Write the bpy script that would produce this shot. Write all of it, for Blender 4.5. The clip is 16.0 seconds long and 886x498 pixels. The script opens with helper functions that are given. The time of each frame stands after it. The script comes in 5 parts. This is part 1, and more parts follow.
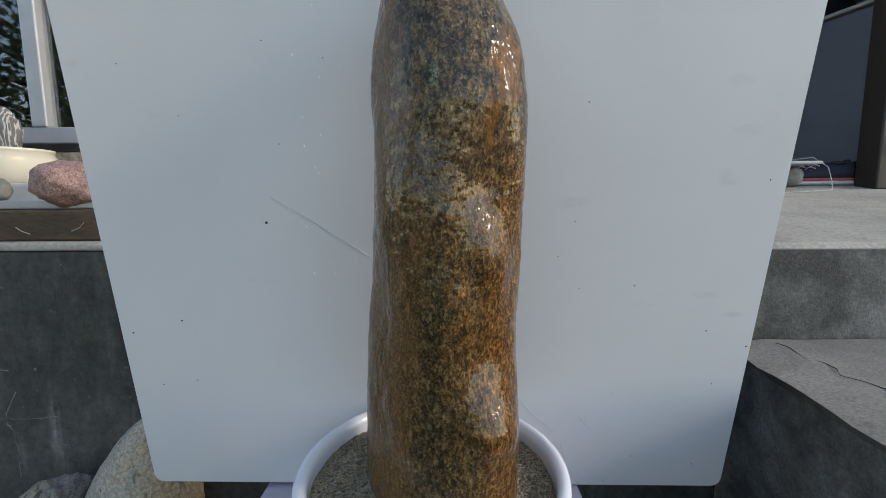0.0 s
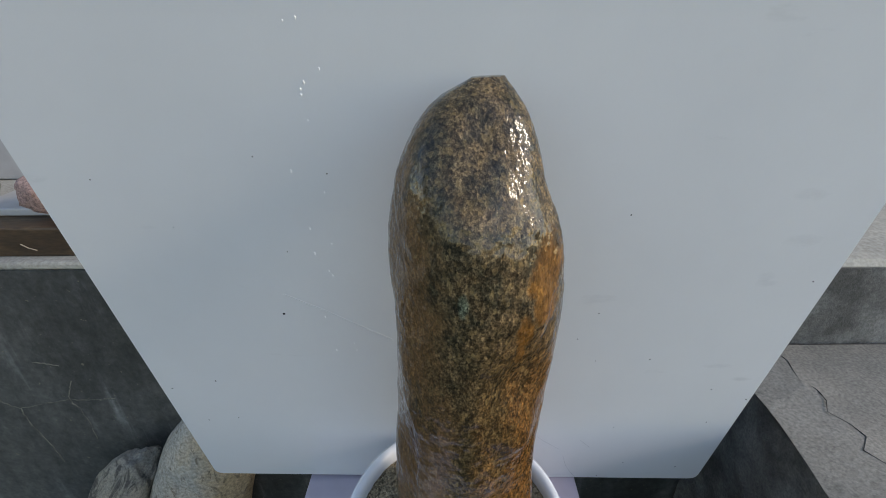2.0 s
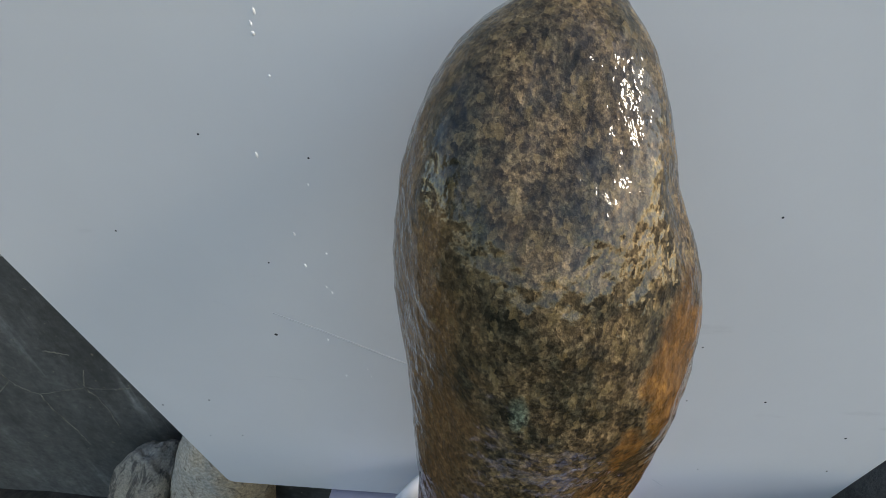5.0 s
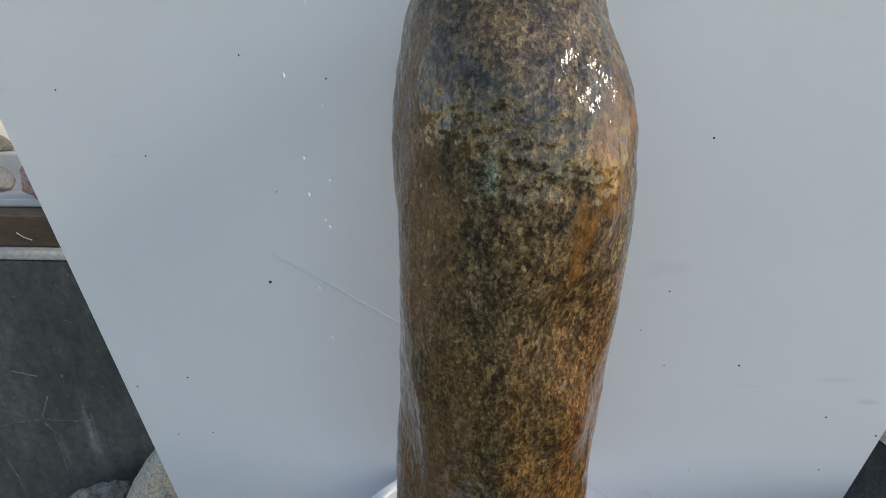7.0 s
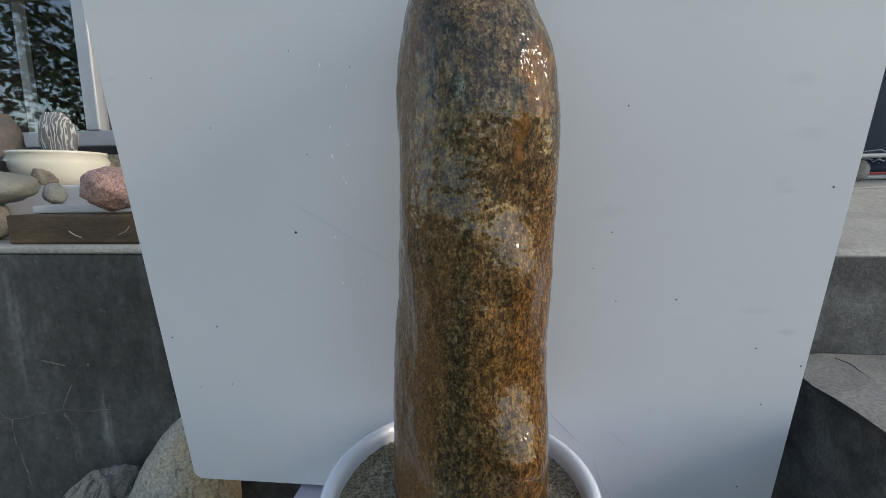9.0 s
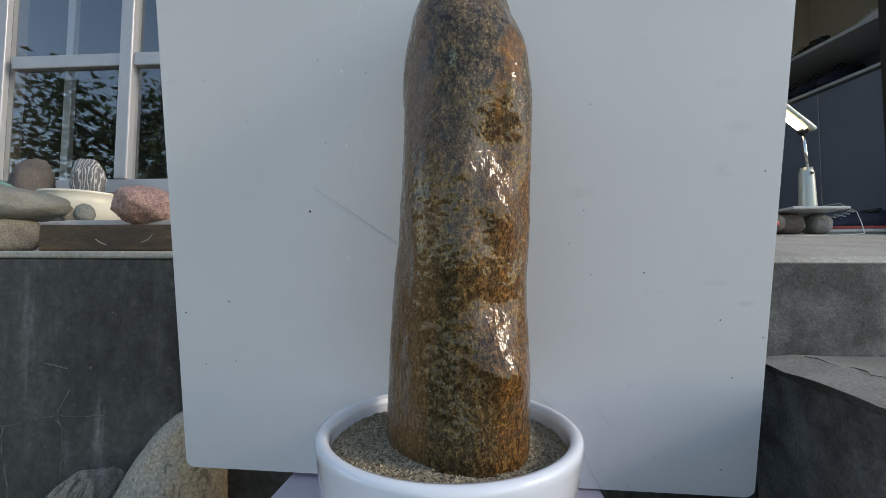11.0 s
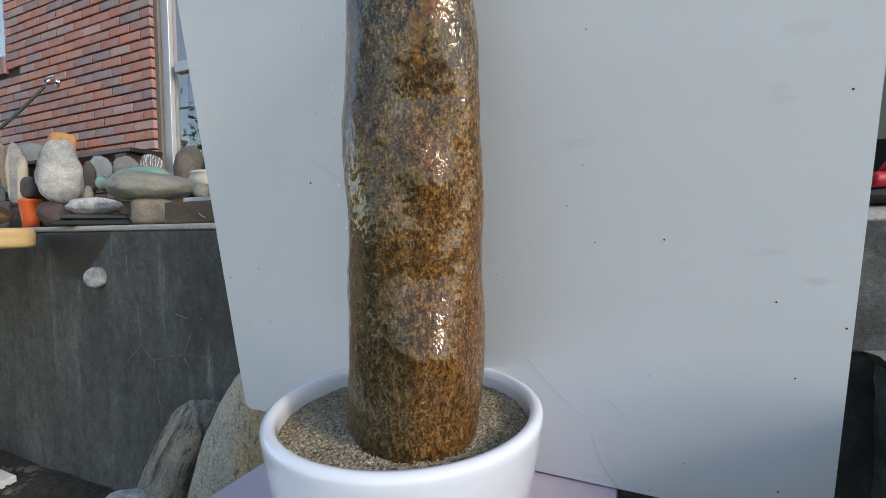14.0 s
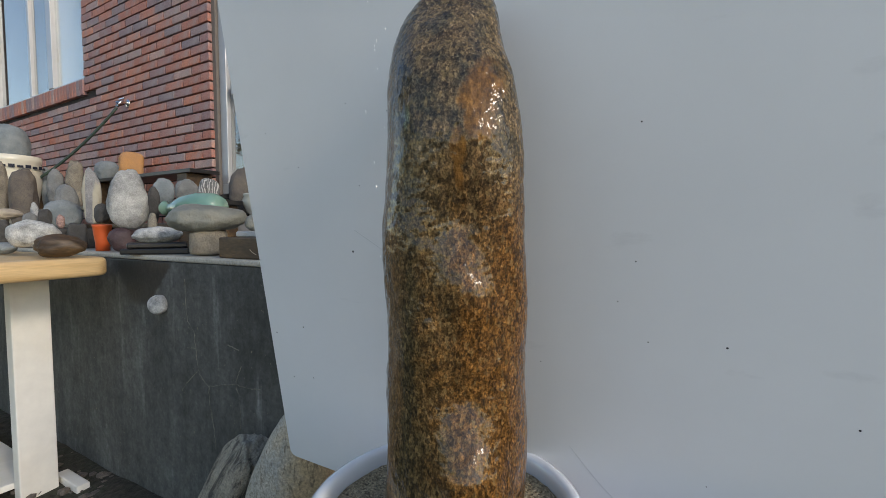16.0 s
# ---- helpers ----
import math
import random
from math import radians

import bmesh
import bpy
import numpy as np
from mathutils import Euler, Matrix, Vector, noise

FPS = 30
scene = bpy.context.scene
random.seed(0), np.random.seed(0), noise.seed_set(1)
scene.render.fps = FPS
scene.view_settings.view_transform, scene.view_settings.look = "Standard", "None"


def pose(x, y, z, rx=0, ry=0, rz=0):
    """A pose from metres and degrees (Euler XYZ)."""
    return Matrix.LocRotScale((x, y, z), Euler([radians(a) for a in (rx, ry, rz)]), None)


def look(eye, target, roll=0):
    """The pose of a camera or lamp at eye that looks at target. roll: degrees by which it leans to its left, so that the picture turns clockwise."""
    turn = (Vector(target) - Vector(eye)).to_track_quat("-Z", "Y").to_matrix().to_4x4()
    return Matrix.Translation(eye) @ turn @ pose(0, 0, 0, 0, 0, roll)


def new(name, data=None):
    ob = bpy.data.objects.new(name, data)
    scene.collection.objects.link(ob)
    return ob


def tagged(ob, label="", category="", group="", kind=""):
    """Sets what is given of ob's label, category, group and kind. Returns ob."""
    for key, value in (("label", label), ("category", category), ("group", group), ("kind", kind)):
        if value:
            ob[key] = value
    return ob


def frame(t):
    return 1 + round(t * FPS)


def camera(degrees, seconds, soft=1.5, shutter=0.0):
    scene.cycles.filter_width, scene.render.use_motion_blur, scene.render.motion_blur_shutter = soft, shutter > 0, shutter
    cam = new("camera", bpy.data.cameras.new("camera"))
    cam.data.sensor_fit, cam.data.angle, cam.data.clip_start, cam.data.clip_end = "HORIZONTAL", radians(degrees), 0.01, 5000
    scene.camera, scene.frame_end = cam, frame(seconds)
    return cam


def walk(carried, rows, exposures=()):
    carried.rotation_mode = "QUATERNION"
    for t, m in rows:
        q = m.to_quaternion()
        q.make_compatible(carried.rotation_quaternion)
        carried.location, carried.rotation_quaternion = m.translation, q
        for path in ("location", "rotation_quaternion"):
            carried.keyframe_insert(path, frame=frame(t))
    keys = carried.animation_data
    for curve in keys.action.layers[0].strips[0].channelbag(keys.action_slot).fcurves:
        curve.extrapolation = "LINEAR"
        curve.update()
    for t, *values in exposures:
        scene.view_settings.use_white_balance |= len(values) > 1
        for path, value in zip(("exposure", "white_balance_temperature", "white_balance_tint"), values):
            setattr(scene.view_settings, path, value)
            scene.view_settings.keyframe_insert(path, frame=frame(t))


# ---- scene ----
cam = camera(91.0, 16.0, soft=0.8)
PATH = [
    (0, (0.0015, -0.0112, 0.7545), (-0.0157, 1.9732, 0.5059), -0.35),
    (0.5, (0.0251, 0.0355, 0.9139), (-0.0262, 1.9456, 0.3234), -1.13),
    (1, (0.0029, 0.0792, 1.0510), (-0.0725, 1.9164, 0.2642), -1.39),
    (1.5, (-0.0436, 0.1094, 1.1041), (-0.1186, 1.9055, 0.2275), -1.89),
    (2, (-0.0202, 0.1201, 1.1008), (-0.0633, 1.8955, 0.1809), -1.02),
    (2.5, (-0.0315, 0.1493, 1.1005), (-0.1177, 1.9072, 0.1504), -1.59),
    (3, (-0.0172, 0.1802, 1.1341), (-0.1446, 1.9306, 0.1750), -2.55),
    (5.3, (-0.0248, 0.3058, 1.0324), (-0.2510, 1.9735, -0.0481), -3.75),
    (5.5, (-0.0209, 0.3024, 1.0096), (-0.2488, 1.9708, -0.0695), -3.63),
    (6, (-0.0207, 0.2587, 0.9727), (-0.2347, 1.9760, -0.0298), -2.47),
    (6.5, (-0.0114, 0.2055, 0.9445), (-0.2089, 2.0303, 0.1501), -1.60),
    (7, (-0.0160, 0.1774, 0.9128), (-0.1931, 2.0747, 0.3053), -0.88),
    (7.5, (-0.0160, 0.1440, 0.8917), (-0.1663, 2.0816, 0.4193), -0.63),
    (8, (-0.0093, 0.0807, 0.8596), (-0.1458, 2.0322, 0.4438), -0.40),
    (8.5, (-0.0011, 0.0374, 0.8017), (-0.1339, 2.0008, 0.4447), -0.31),
    (8.7, (0.0053, 0.0277, 0.7952), (-0.1675, 1.9918, 0.4600), -0.96),
    (10.8, (0.0200, -0.0945, 0.6140), (-0.1544, 1.8951, 0.7191), 0.35),
    (11, (0.0229, -0.0881, 0.6053), (-0.1423, 1.9020, 0.7156), 0.38),
    (11.5, (0.0403, -0.0574, 0.5969), (-0.0991, 1.9344, 0.7119), -0.01),
    (12, (0.0633, -0.0228, 0.5907), (-0.1505, 1.9657, 0.6079), -0.14),
    (12.5, (0.1478, 0.0121, 0.6050), (-0.2693, 1.9681, 0.5925), -0.36),
    (13, (0.2097, 0.0271, 0.5986), (-0.4852, 1.9020, 0.5550), -0.45),
    (13.5, (0.2435, 0.0232, 0.5917), (-0.5223, 1.8694, 0.5200), -0.66),
    (14, (0.2631, 0.0235, 0.6227), (-0.5374, 1.8545, 0.5409), -0.63),
    (14.5, (0.2618, 0.0049, 0.6484), (-0.5475, 1.8320, 0.5665), -0.29),
    (15, (0.2451, 0.0371, 0.6529), (-0.5905, 1.8512, 0.5491), 0.90),
    (15.5, (0.2577, 0.0417, 0.6972), (-0.6552, 1.8173, 0.5791), 0.80),
    (16, (0.2566, 0.0470, 0.7574), (-0.7240, 1.7871, 0.6561), -0.21),
]
walk(cam, [(t, look(eye, target, roll)) for t, eye, target, roll in PATH], exposures=[(t, e + 0.98, 7150, 12) for t, e in ((0, -0.08), (1, 0.04), (1.5, -0.13), (2, -0.06), (2.5, -0.2), (3, -0.34), (5.5, 0.02), (6.5, 0.12), (8, -0.05), (11, -0.15), (12.5, -0.03), (13.5, 0.1), (15, 0.03), (16, -0.24))])

# ---- world and light ----
world = bpy.data.worlds.new("sky")
scene.world = world
world.use_nodes = True
wn = world.node_tree.nodes
sky = wn.new("ShaderNodeTexSky")
sky.sky_type, sky.sun_disc = "NISHITA", False
SUN_ELEV, SUN_AZ = radians(27), radians(102)
sky.sun_elevation, sky.sun_rotation = SUN_ELEV, SUN_AZ
sky.air_density, sky.dust_density, sky.ozone_density = 1.0, 0.4, 1.2
wn["Background"].inputs["Strength"].default_value = 0.155
world.node_tree.links.new(sky.outputs["Color"], wn["Background"].inputs["Color"])
sun_data = bpy.data.lights.new("sun", "SUN")
sun_data.energy, sun_data.angle, sun_data.color = 0.85, radians(9.5), (1.0, 0.92, 0.8)
sun = new("sun", sun_data)
sun.matrix_world = look((3 * math.sin(SUN_AZ), 3 * math.cos(SUN_AZ), 3 * math.tan(SUN_ELEV)), (0, 0, 0))


# ---- materials ----
def nodes_of(name):
    m = bpy.data.materials.new(name)
    m.use_nodes = True
    return m, m.node_tree.nodes, m.node_tree.links, m.node_tree.nodes["Principled BSDF"]


def noise_node(n, l, vec, scale, detail=5, rough=0.55, distort=0.0):
    k = n.new("ShaderNodeTexNoise")
    k.inputs["Scale"].default_value, k.inputs["Detail"].default_value = scale, detail
    k.inputs["Roughness"].default_value, k.inputs["Distortion"].default_value = rough, distort
    l.new(vec, k.inputs["Vector"])
    return k.outputs["Fac"]


def ramp_node(n, l, fac, a, b, lo=0.0, hi=1.0):
    k = n.new("ShaderNodeMapRange")
    for key, v in (("From Min", a), ("From Max", b), ("To Min", lo), ("To Max", hi)):
        k.inputs[key].default_value = v
    l.new(fac, k.inputs["Value"])
    return k.outputs[0]


def mix_node(n, l, fac, a, b, blend="MIX"):
    k = n.new("ShaderNodeMix")
    k.data_type, k.blend_type = "RGBA", blend
    for key, v in (("Factor", fac), ("A", a), ("B", b)):
        if isinstance(v, (int, float)):
            k.inputs[key].default_value = v
        elif isinstance(v, tuple):
            k.inputs[key].default_value = (*v, 1)
        else:
            l.new(v, k.inputs[key])
    return k.outputs["Result"]


def math_node(n, l, op, a, b=0.0):
    k = n.new("ShaderNodeMath")
    k.operation = op
    for i, v in enumerate((a, b)):
        if isinstance(v, (int, float)):
            k.inputs[i].default_value = v
        else:
            l.new(v, k.inputs[i])
    return k.outputs[0]


def bump_node(n, l, height, strength, dist, before=None):
    k = n.new("ShaderNodeBump")
    k.inputs["Strength"].default_value, k.inputs["Distance"].default_value = strength, dist
    l.new(height, k.inputs["Height"])
    if before:
        l.new(before, k.inputs["Normal"])
    return k.outputs[0]


def coords(n, l, stretch=(1, 1, 1)):
    co = n.new("ShaderNodeTexCoord")
    mp = n.new("ShaderNodeMapping")
    mp.inputs["Scale"].default_value = stretch
    l.new(co.outputs["Object"], mp.inputs["Vector"])
    return mp.outputs[0]


def mat(name, base, rough=0.6, metal=0.0, var=0.15, scale=30.0, bump=0.2, dist=0.002, second=None, mix_scale=3.0, mix_at=(0.4, 0.65), stretch=(1, 1, 1), spec=0.5, coat=0.0, random_tone=0.0):
    """A surface with grain, stains at a larger scale and fine relief."""
    m, n, l, b = nodes_of(name)
    b.inputs["Roughness"].default_value, b.inputs["Metallic"].default_value = rough, metal
    b.inputs["Specular IOR Level"].default_value, b.inputs["Coat Weight"].default_value = spec, coat
    vec = coords(n, l, stretch)
    fine = noise_node(n, l, vec, scale)
    big = ramp_node(n, l, noise_node(n, l, vec, mix_scale, 6), *mix_at)
    col = mix_node(n, l, big, base, second or tuple(c * (1 - var) for c in base))
    col = mix_node(n, l, 1.0, col, ramp_node(n, l, fine, 0.3, 0.7, 1 - var, 1 + var * 0.6), "MULTIPLY")
    if random_tone:
        info = n.new("ShaderNodeObjectInfo")
        col = mix_node(n, l, 1.0, col, ramp_node(n, l, info.outputs["Random"], 0, 1, 1 - random_tone, 1 + random_tone), "MULTIPLY")
    l.new(col, b.inputs["Base Color"])
    l.new(bump_node(n, l, fine, bump, dist), b.inputs["Normal"])
    return m


def rock_mat(name, base, second, veins=None, scale=14.0, speck=0.35, rough=0.75, vein_stretch=(1, 1, 1), vein_scale=9.0):
    """River stone: two tones, specks, and pale or dark veins where it has them."""
    m, n, l, b = nodes_of(name)
    b.inputs["Roughness"].default_value = rough
    vec = coords(n, l)
    col = mix_node(n, l, ramp_node(n, l, noise_node(n, l, vec, scale, 7, 0.62), 0.38, 0.64), base, second)
    specks = noise_node(n, l, vec, 260, 3)
    col = mix_node(n, l, 1.0, col, ramp_node(n, l, specks, 0.3, 0.7, 1 - speck, 1 + speck * 0.7), "MULTIPLY")
    fine = noise_node(n, l, vec, 70, 6, 0.65)
    if veins:
        w = n.new("ShaderNodeTexWave")
        w.inputs["Scale"].default_value, w.inputs["Distortion"].default_value, w.inputs["Detail"].default_value = vein_scale, 12.0, 6
        w.inputs["Detail Scale"].default_value = 1.6
        l.new(coords(n, l, vein_stretch), w.inputs["Vector"])
        col = mix_node(n, l, math_node(n, l, "MULTIPLY", ramp_node(n, l, w.outputs["Fac"], 0.62, 0.92), 0.8), col, veins)
    l.new(col, b.inputs["Base Color"])
    l.new(bump_node(n, l, fine, 0.6, 0.007, bump_node(n, l, noise_node(n, l, coords(n, l, (1, 1, 0.4)), 30, 6, 0.7), 0.5, 0.012)), b.inputs["Normal"])
    return m


def boulder_material():
    """Weathered boulder: grey and beige skin in flowing layers, rusty tan flank, brown pits and flecks."""
    m, n, l, b = nodes_of("beige_rock")
    b.inputs["Roughness"].default_value = 0.8
    vec = coords(n, l)
    sep = n.new("ShaderNodeSeparateXYZ")
    l.new(vec, sep.inputs[0])
    broad = noise_node(n, l, vec, 9, 6, 0.6, 0.8)
    col = mix_node(n, l, ramp_node(n, l, broad, 0.38, 0.62), (0.36, 0.345, 0.3), (0.5, 0.45, 0.36))
    flank = math_node(n, l, "ADD", sep.outputs[0], ramp_node(n, l, broad, 0.25, 0.75, -0.05, 0.05))
    col = mix_node(n, l, math_node(n, l, "MULTIPLY", ramp_node(n, l, flank, 0.02, 0.1), 0.75), col, (0.5, 0.34, 0.16))
    layers = noise_node(n, l, coords(n, l, (1, 1, 0.35)), 42, 6, 0.6, 1.6)
    col = mix_node(n, l, math_node(n, l, "MULTIPLY", ramp_node(n, l, layers, 0.58, 0.64), 0.7), col, (0.15, 0.11, 0.065))
    flecks = noise_node(n, l, vec, 150, 4, 0.65)
    col = mix_node(n, l, 1.0, col, ramp_node(n, l, flecks, 0.32, 0.68, 0.55, 1.3), "MULTIPLY")
    l.new(col, b.inputs["Base Color"])
    l.new(bump_node(n, l, layers, 0.6, 0.012, bump_node(n, l, flecks, 0.5, 0.004)), b.inputs["Normal"])
    return m


def grained_material():
    """Grey rock split along its length: dark clefts, pale worn ridges, sandy skin."""
    m, n, l, b = nodes_of("grained_rock")
    b.inputs["Roughness"].default_value = 0.85
    vec = coords(n, l)
    grain = noise_node(n, l, coords(n, l, (1, 1, 0.16)), 38, 7, 0.65, 0.5)
    broad = noise_node(n, l, vec, 12, 5, 0.6)
    fine = noise_node(n, l, vec, 170, 4, 0.7)
    col = mix_node(n, l, ramp_node(n, l, broad, 0.36, 0.64), (0.17, 0.165, 0.145), (0.3, 0.27, 0.21))
    col = mix_node(n, l, math_node(n, l, "MULTIPLY", ramp_node(n, l, grain, 0.47, 0.4), 0.85), col, (0.055, 0.05, 0.042))
    col = mix_node(n, l, math_node(n, l, "MULTIPLY", ramp_node(n, l, grain, 0.56, 0.66), 0.6), col, (0.42, 0.39, 0.32))
    col = mix_node(n, l, 1.0, col, ramp_node(n, l, fine, 0.32, 0.68, 0.6, 1.35), "MULTIPLY")
    l.new(col, b.inputs["Base Color"])
    l.new(bump_node(n, l, grain, 0.8, 0.014, bump_node(n, l, fine, 0.5, 0.004)), b.inputs["Normal"])
    return m


def stone_material():
    """Wet river stone: olive-black granular bands, brown and orange stain, an ochre lump, a thin film of water."""
    m, n, l, b = nodes_of("wet_stone")
    vec = coords(n, l)
    sep = n.new("ShaderNodeSeparateXYZ")
    l.new(vec, sep.inputs[0])
    x, y, z = sep.outputs
    streak = coords(n, l, (1, 1, 0.28))
    wob = noise_node(n, l, streak, 16, 5, 0.6)
    wob2 = noise_node(n, l, vec, 38, 5, 0.65)
    # across the face: brown at the side, a dark band in the middle, orange beyond it
    across = math_node(n, l, "ADD", x, ramp_node(n, l, wob, 0.25, 0.75, -0.035, 0.035))
    across = math_node(n, l, "ADD", across, ramp_node(n, l, wob2, 0.25, 0.75, -0.018, 0.018))
    brown, dark, orange = (0.155, 0.083, 0.033), (0.062, 0.043, 0.018), (0.12, 0.056, 0.0145)
    col = mix_node(n, l, ramp_node(n, l, across, -0.055, -0.012), brown, dark)
    col = mix_node(n, l, ramp_node(n, l, across, -0.002, 0.05), col, orange)
    # upper third: grey-brown granular rock
    up = math_node(n, l, "ADD", z, ramp_node(n, l, wob, 0.25, 0.75, -0.09, 0.09))
    col = mix_node(n, l, math_node(n, l, "MULTIPLY", ramp_node(n, l, up, 0.72, 0.86), ramp_node(n, l, across, -0.062, -0.03, 0.15, 1.0)), col, mix_node(n, l, ramp_node(n, l, wob2, 0.4, 0.62), (0.125, 0.083, 0.04), (0.05, 0.041, 0.023)))
    def blob(cx, cy, cz, sx, sz, edge0, edge1):
        dx = math_node(n, l, "DIVIDE", math_node(n, l, "SUBTRACT", x, cx), sx)
        dz = math_node(n, l, "DIVIDE", math_node(n, l, "SUBTRACT", z, cz), sz)
        d = math_node(n, l, "ADD", math_node(n, l, "MULTIPLY", dx, dx), math_node(n, l, "MULTIPLY", dz, dz))
        d = math_node(n, l, "ADD", d, ramp_node(n, l, wob2, 0.25, 0.75, -0.7, 0.7))
        front = ramp_node(n, l, y, cy - 0.01, cy + 0.01, 1, 0)
        return math_node(n, l, "MULTIPLY", ramp_node(n, l, d, edge0, edge1), front)

    col = mix_node(n, l, math_node(n, l, "MULTIPLY", blob(-0.011, 0.5, 0.874, 0.005, 0.012, 1.5, 0.2), 0.65), col, (0.2, 0.24, 0.16))
    # grains: crisp dark and pale crystals, fainter on the smooth brown flank
    def cells(scale, stretch):
        v = n.new("ShaderNodeTexVoronoi")
        v.inputs["Scale"].default_value = scale
        wave = n.new("ShaderNodeTexNoise")
        wave.inputs["Scale"].default_value, wave.inputs["Detail"].default_value = scale * 1.3, 3
        l.new(vec, wave.inputs["Vector"])
        shift = n.new("ShaderNodeVectorMath")
        shift.operation = "MULTIPLY_ADD"
        shift.inputs[1].default_value = (0.9 / scale,) * 3
        l.new(wave.outputs["Color"], shift.inputs[0])
        l.new(coords(n, l, stretch), shift.inputs[2])
        l.new(shift.outputs[0], v.inputs["Vector"])
        c = n.new("ShaderNodeSeparateColor")
        l.new(v.outputs["Color"], c.inputs[0])
        return v.outputs["Distance"], c.outputs

    dist, chip = cells(300, (1, 1, 0.55))
    _, chip2 = cells(520, (1, 1, 0.7))
    grain = noise_node(n, l, vec, 330, 4, 0.75)
    mid = noise_node(n, l, coords(n, l, (1, 1, 0.65)), 105, 5, 0.72)
    plain = col
    col = mix_node(n, l, 1.0, col, ramp_node(n, l, chip[0], 0.0, 1.0, 0.5, 1.55), "MULTIPLY")
    col = mix_node(n, l, 1.0, col, ramp_node(n, l, chip2[1], 0.0, 1.0, 0.6, 1.4), "MULTIPLY")
    col = mix_node(n, l, 1.0, col, ramp_node(n, l, mid, 0.36, 0.64, 0.68, 1.35), "MULTIPLY")
    col = mix_node(n, l, 1.0, col, ramp_node(n, l, grain, 0.4, 0.62, 0.5, 1.7), "MULTIPLY")
    tan_chip = math_node(n, l, "MULTIPLY", ramp_node(n, l, chip[1], 0.8, 0.86), ramp_node(n, l, mid, 0.42, 0.55))
    col = mix_node(n, l, math_node(n, l, "MULTIPLY", tan_chip, 0.38), col, (0.3, 0.205, 0.085))
    black_chip = math_node(n, l, "MULTIPLY", ramp_node(n, l, chip2[0], 0.8, 0.86), ramp_node(n, l, mid, 0.58, 0.46))
    col = mix_node(n, l, math_node(n, l, "MULTIPLY", black_chip, 0.5), col, (0.016, 0.015, 0.009))
    grainy = ramp_node(n, l, across, -0.055, -0.02, 0.4, 1.0)
    soft_col = mix_node(n, l, 1.0, plain, ramp_node(n, l, grain, 0.35, 0.65, 0.75, 1.2), "MULTIPLY")
    col = mix_node(n, l, grainy, soft_col, col)
    # a few pale mineral flecks
    fleck = ramp_node(n, l, noise_node(n, l, vec, 85, 3, 0.6), 0.69, 0.73)
    col = mix_node(n, l, math_node(n, l, "MULTIPLY", fleck, 0.35), col, (0.33, 0.23, 0.1))

    ochre = mix_node(n, l, ramp_node(n, l, wob2, 0.35, 0.65), (0.24, 0.112, 0.025), (0.135, 0.066, 0.02))
    for cx, cz, sx, sz in ((0.066, 0.9, 0.018, 0.038), (0.068, 0.862, 0.014, 0.018), (0.048, 0.842, 0.009, 0.022), (0.046, 0.81, 0.005, 0.02)):
        col = mix_node(n, l, blob(cx, 0.535, cz, sx, sz, 1.15, 0.5), col, mix_node(n, l, 1.0, mix_node(n, l, 1.0, ochre, ramp_node(n, l, mid, 0.36, 0.64, 0.45, 1.35), "MULTIPLY"), ramp_node(n, l, chip[0], 0, 1, 0.65, 1.3), "MULTIPLY"))
    l.new(col, b.inputs["Base Color"])
    b.inputs["Roughness"].default_value, b.inputs["Specular IOR Level"].default_value = 0.5, 0.05
    b.inputs["Coat Roughness"].default_value, b.inputs["Coat IOR"].default_value = 0.025, 1.44
    l.new(ramp_node(n, l, noise_node(n, l, streak, 30, 4, 0.6), 0.3, 0.6, 0.55, 1.0), b.inputs["Coat Weight"])
    relief = bump_node(n, l, mid, 0.6, 0.003, bump_node(n, l, wob2, 0.3, 0.008))
    relief = bump_node(n, l, grain, 0.7, 0.0022, relief)
    l.new(bump_node(n, l, ramp_node(n, l, dist, 0.0, 0.8), 0.35, 0.002, relief), b.inputs["Normal"])
    # the water film follows the larger grains only
    film_a, film_b = noise_node(n, l, coords(n, l, (1, 1, 0.6)), 150, 2.5, 0.55), noise_node(n, l, vec, 50, 1.5, 0.5)
    l.new(bump_node(n, l, film_a, 0.5, 0.0024, bump_node(n, l, film_b, 0.25, 0.006)), b.inputs["Coat Normal"])
    return m


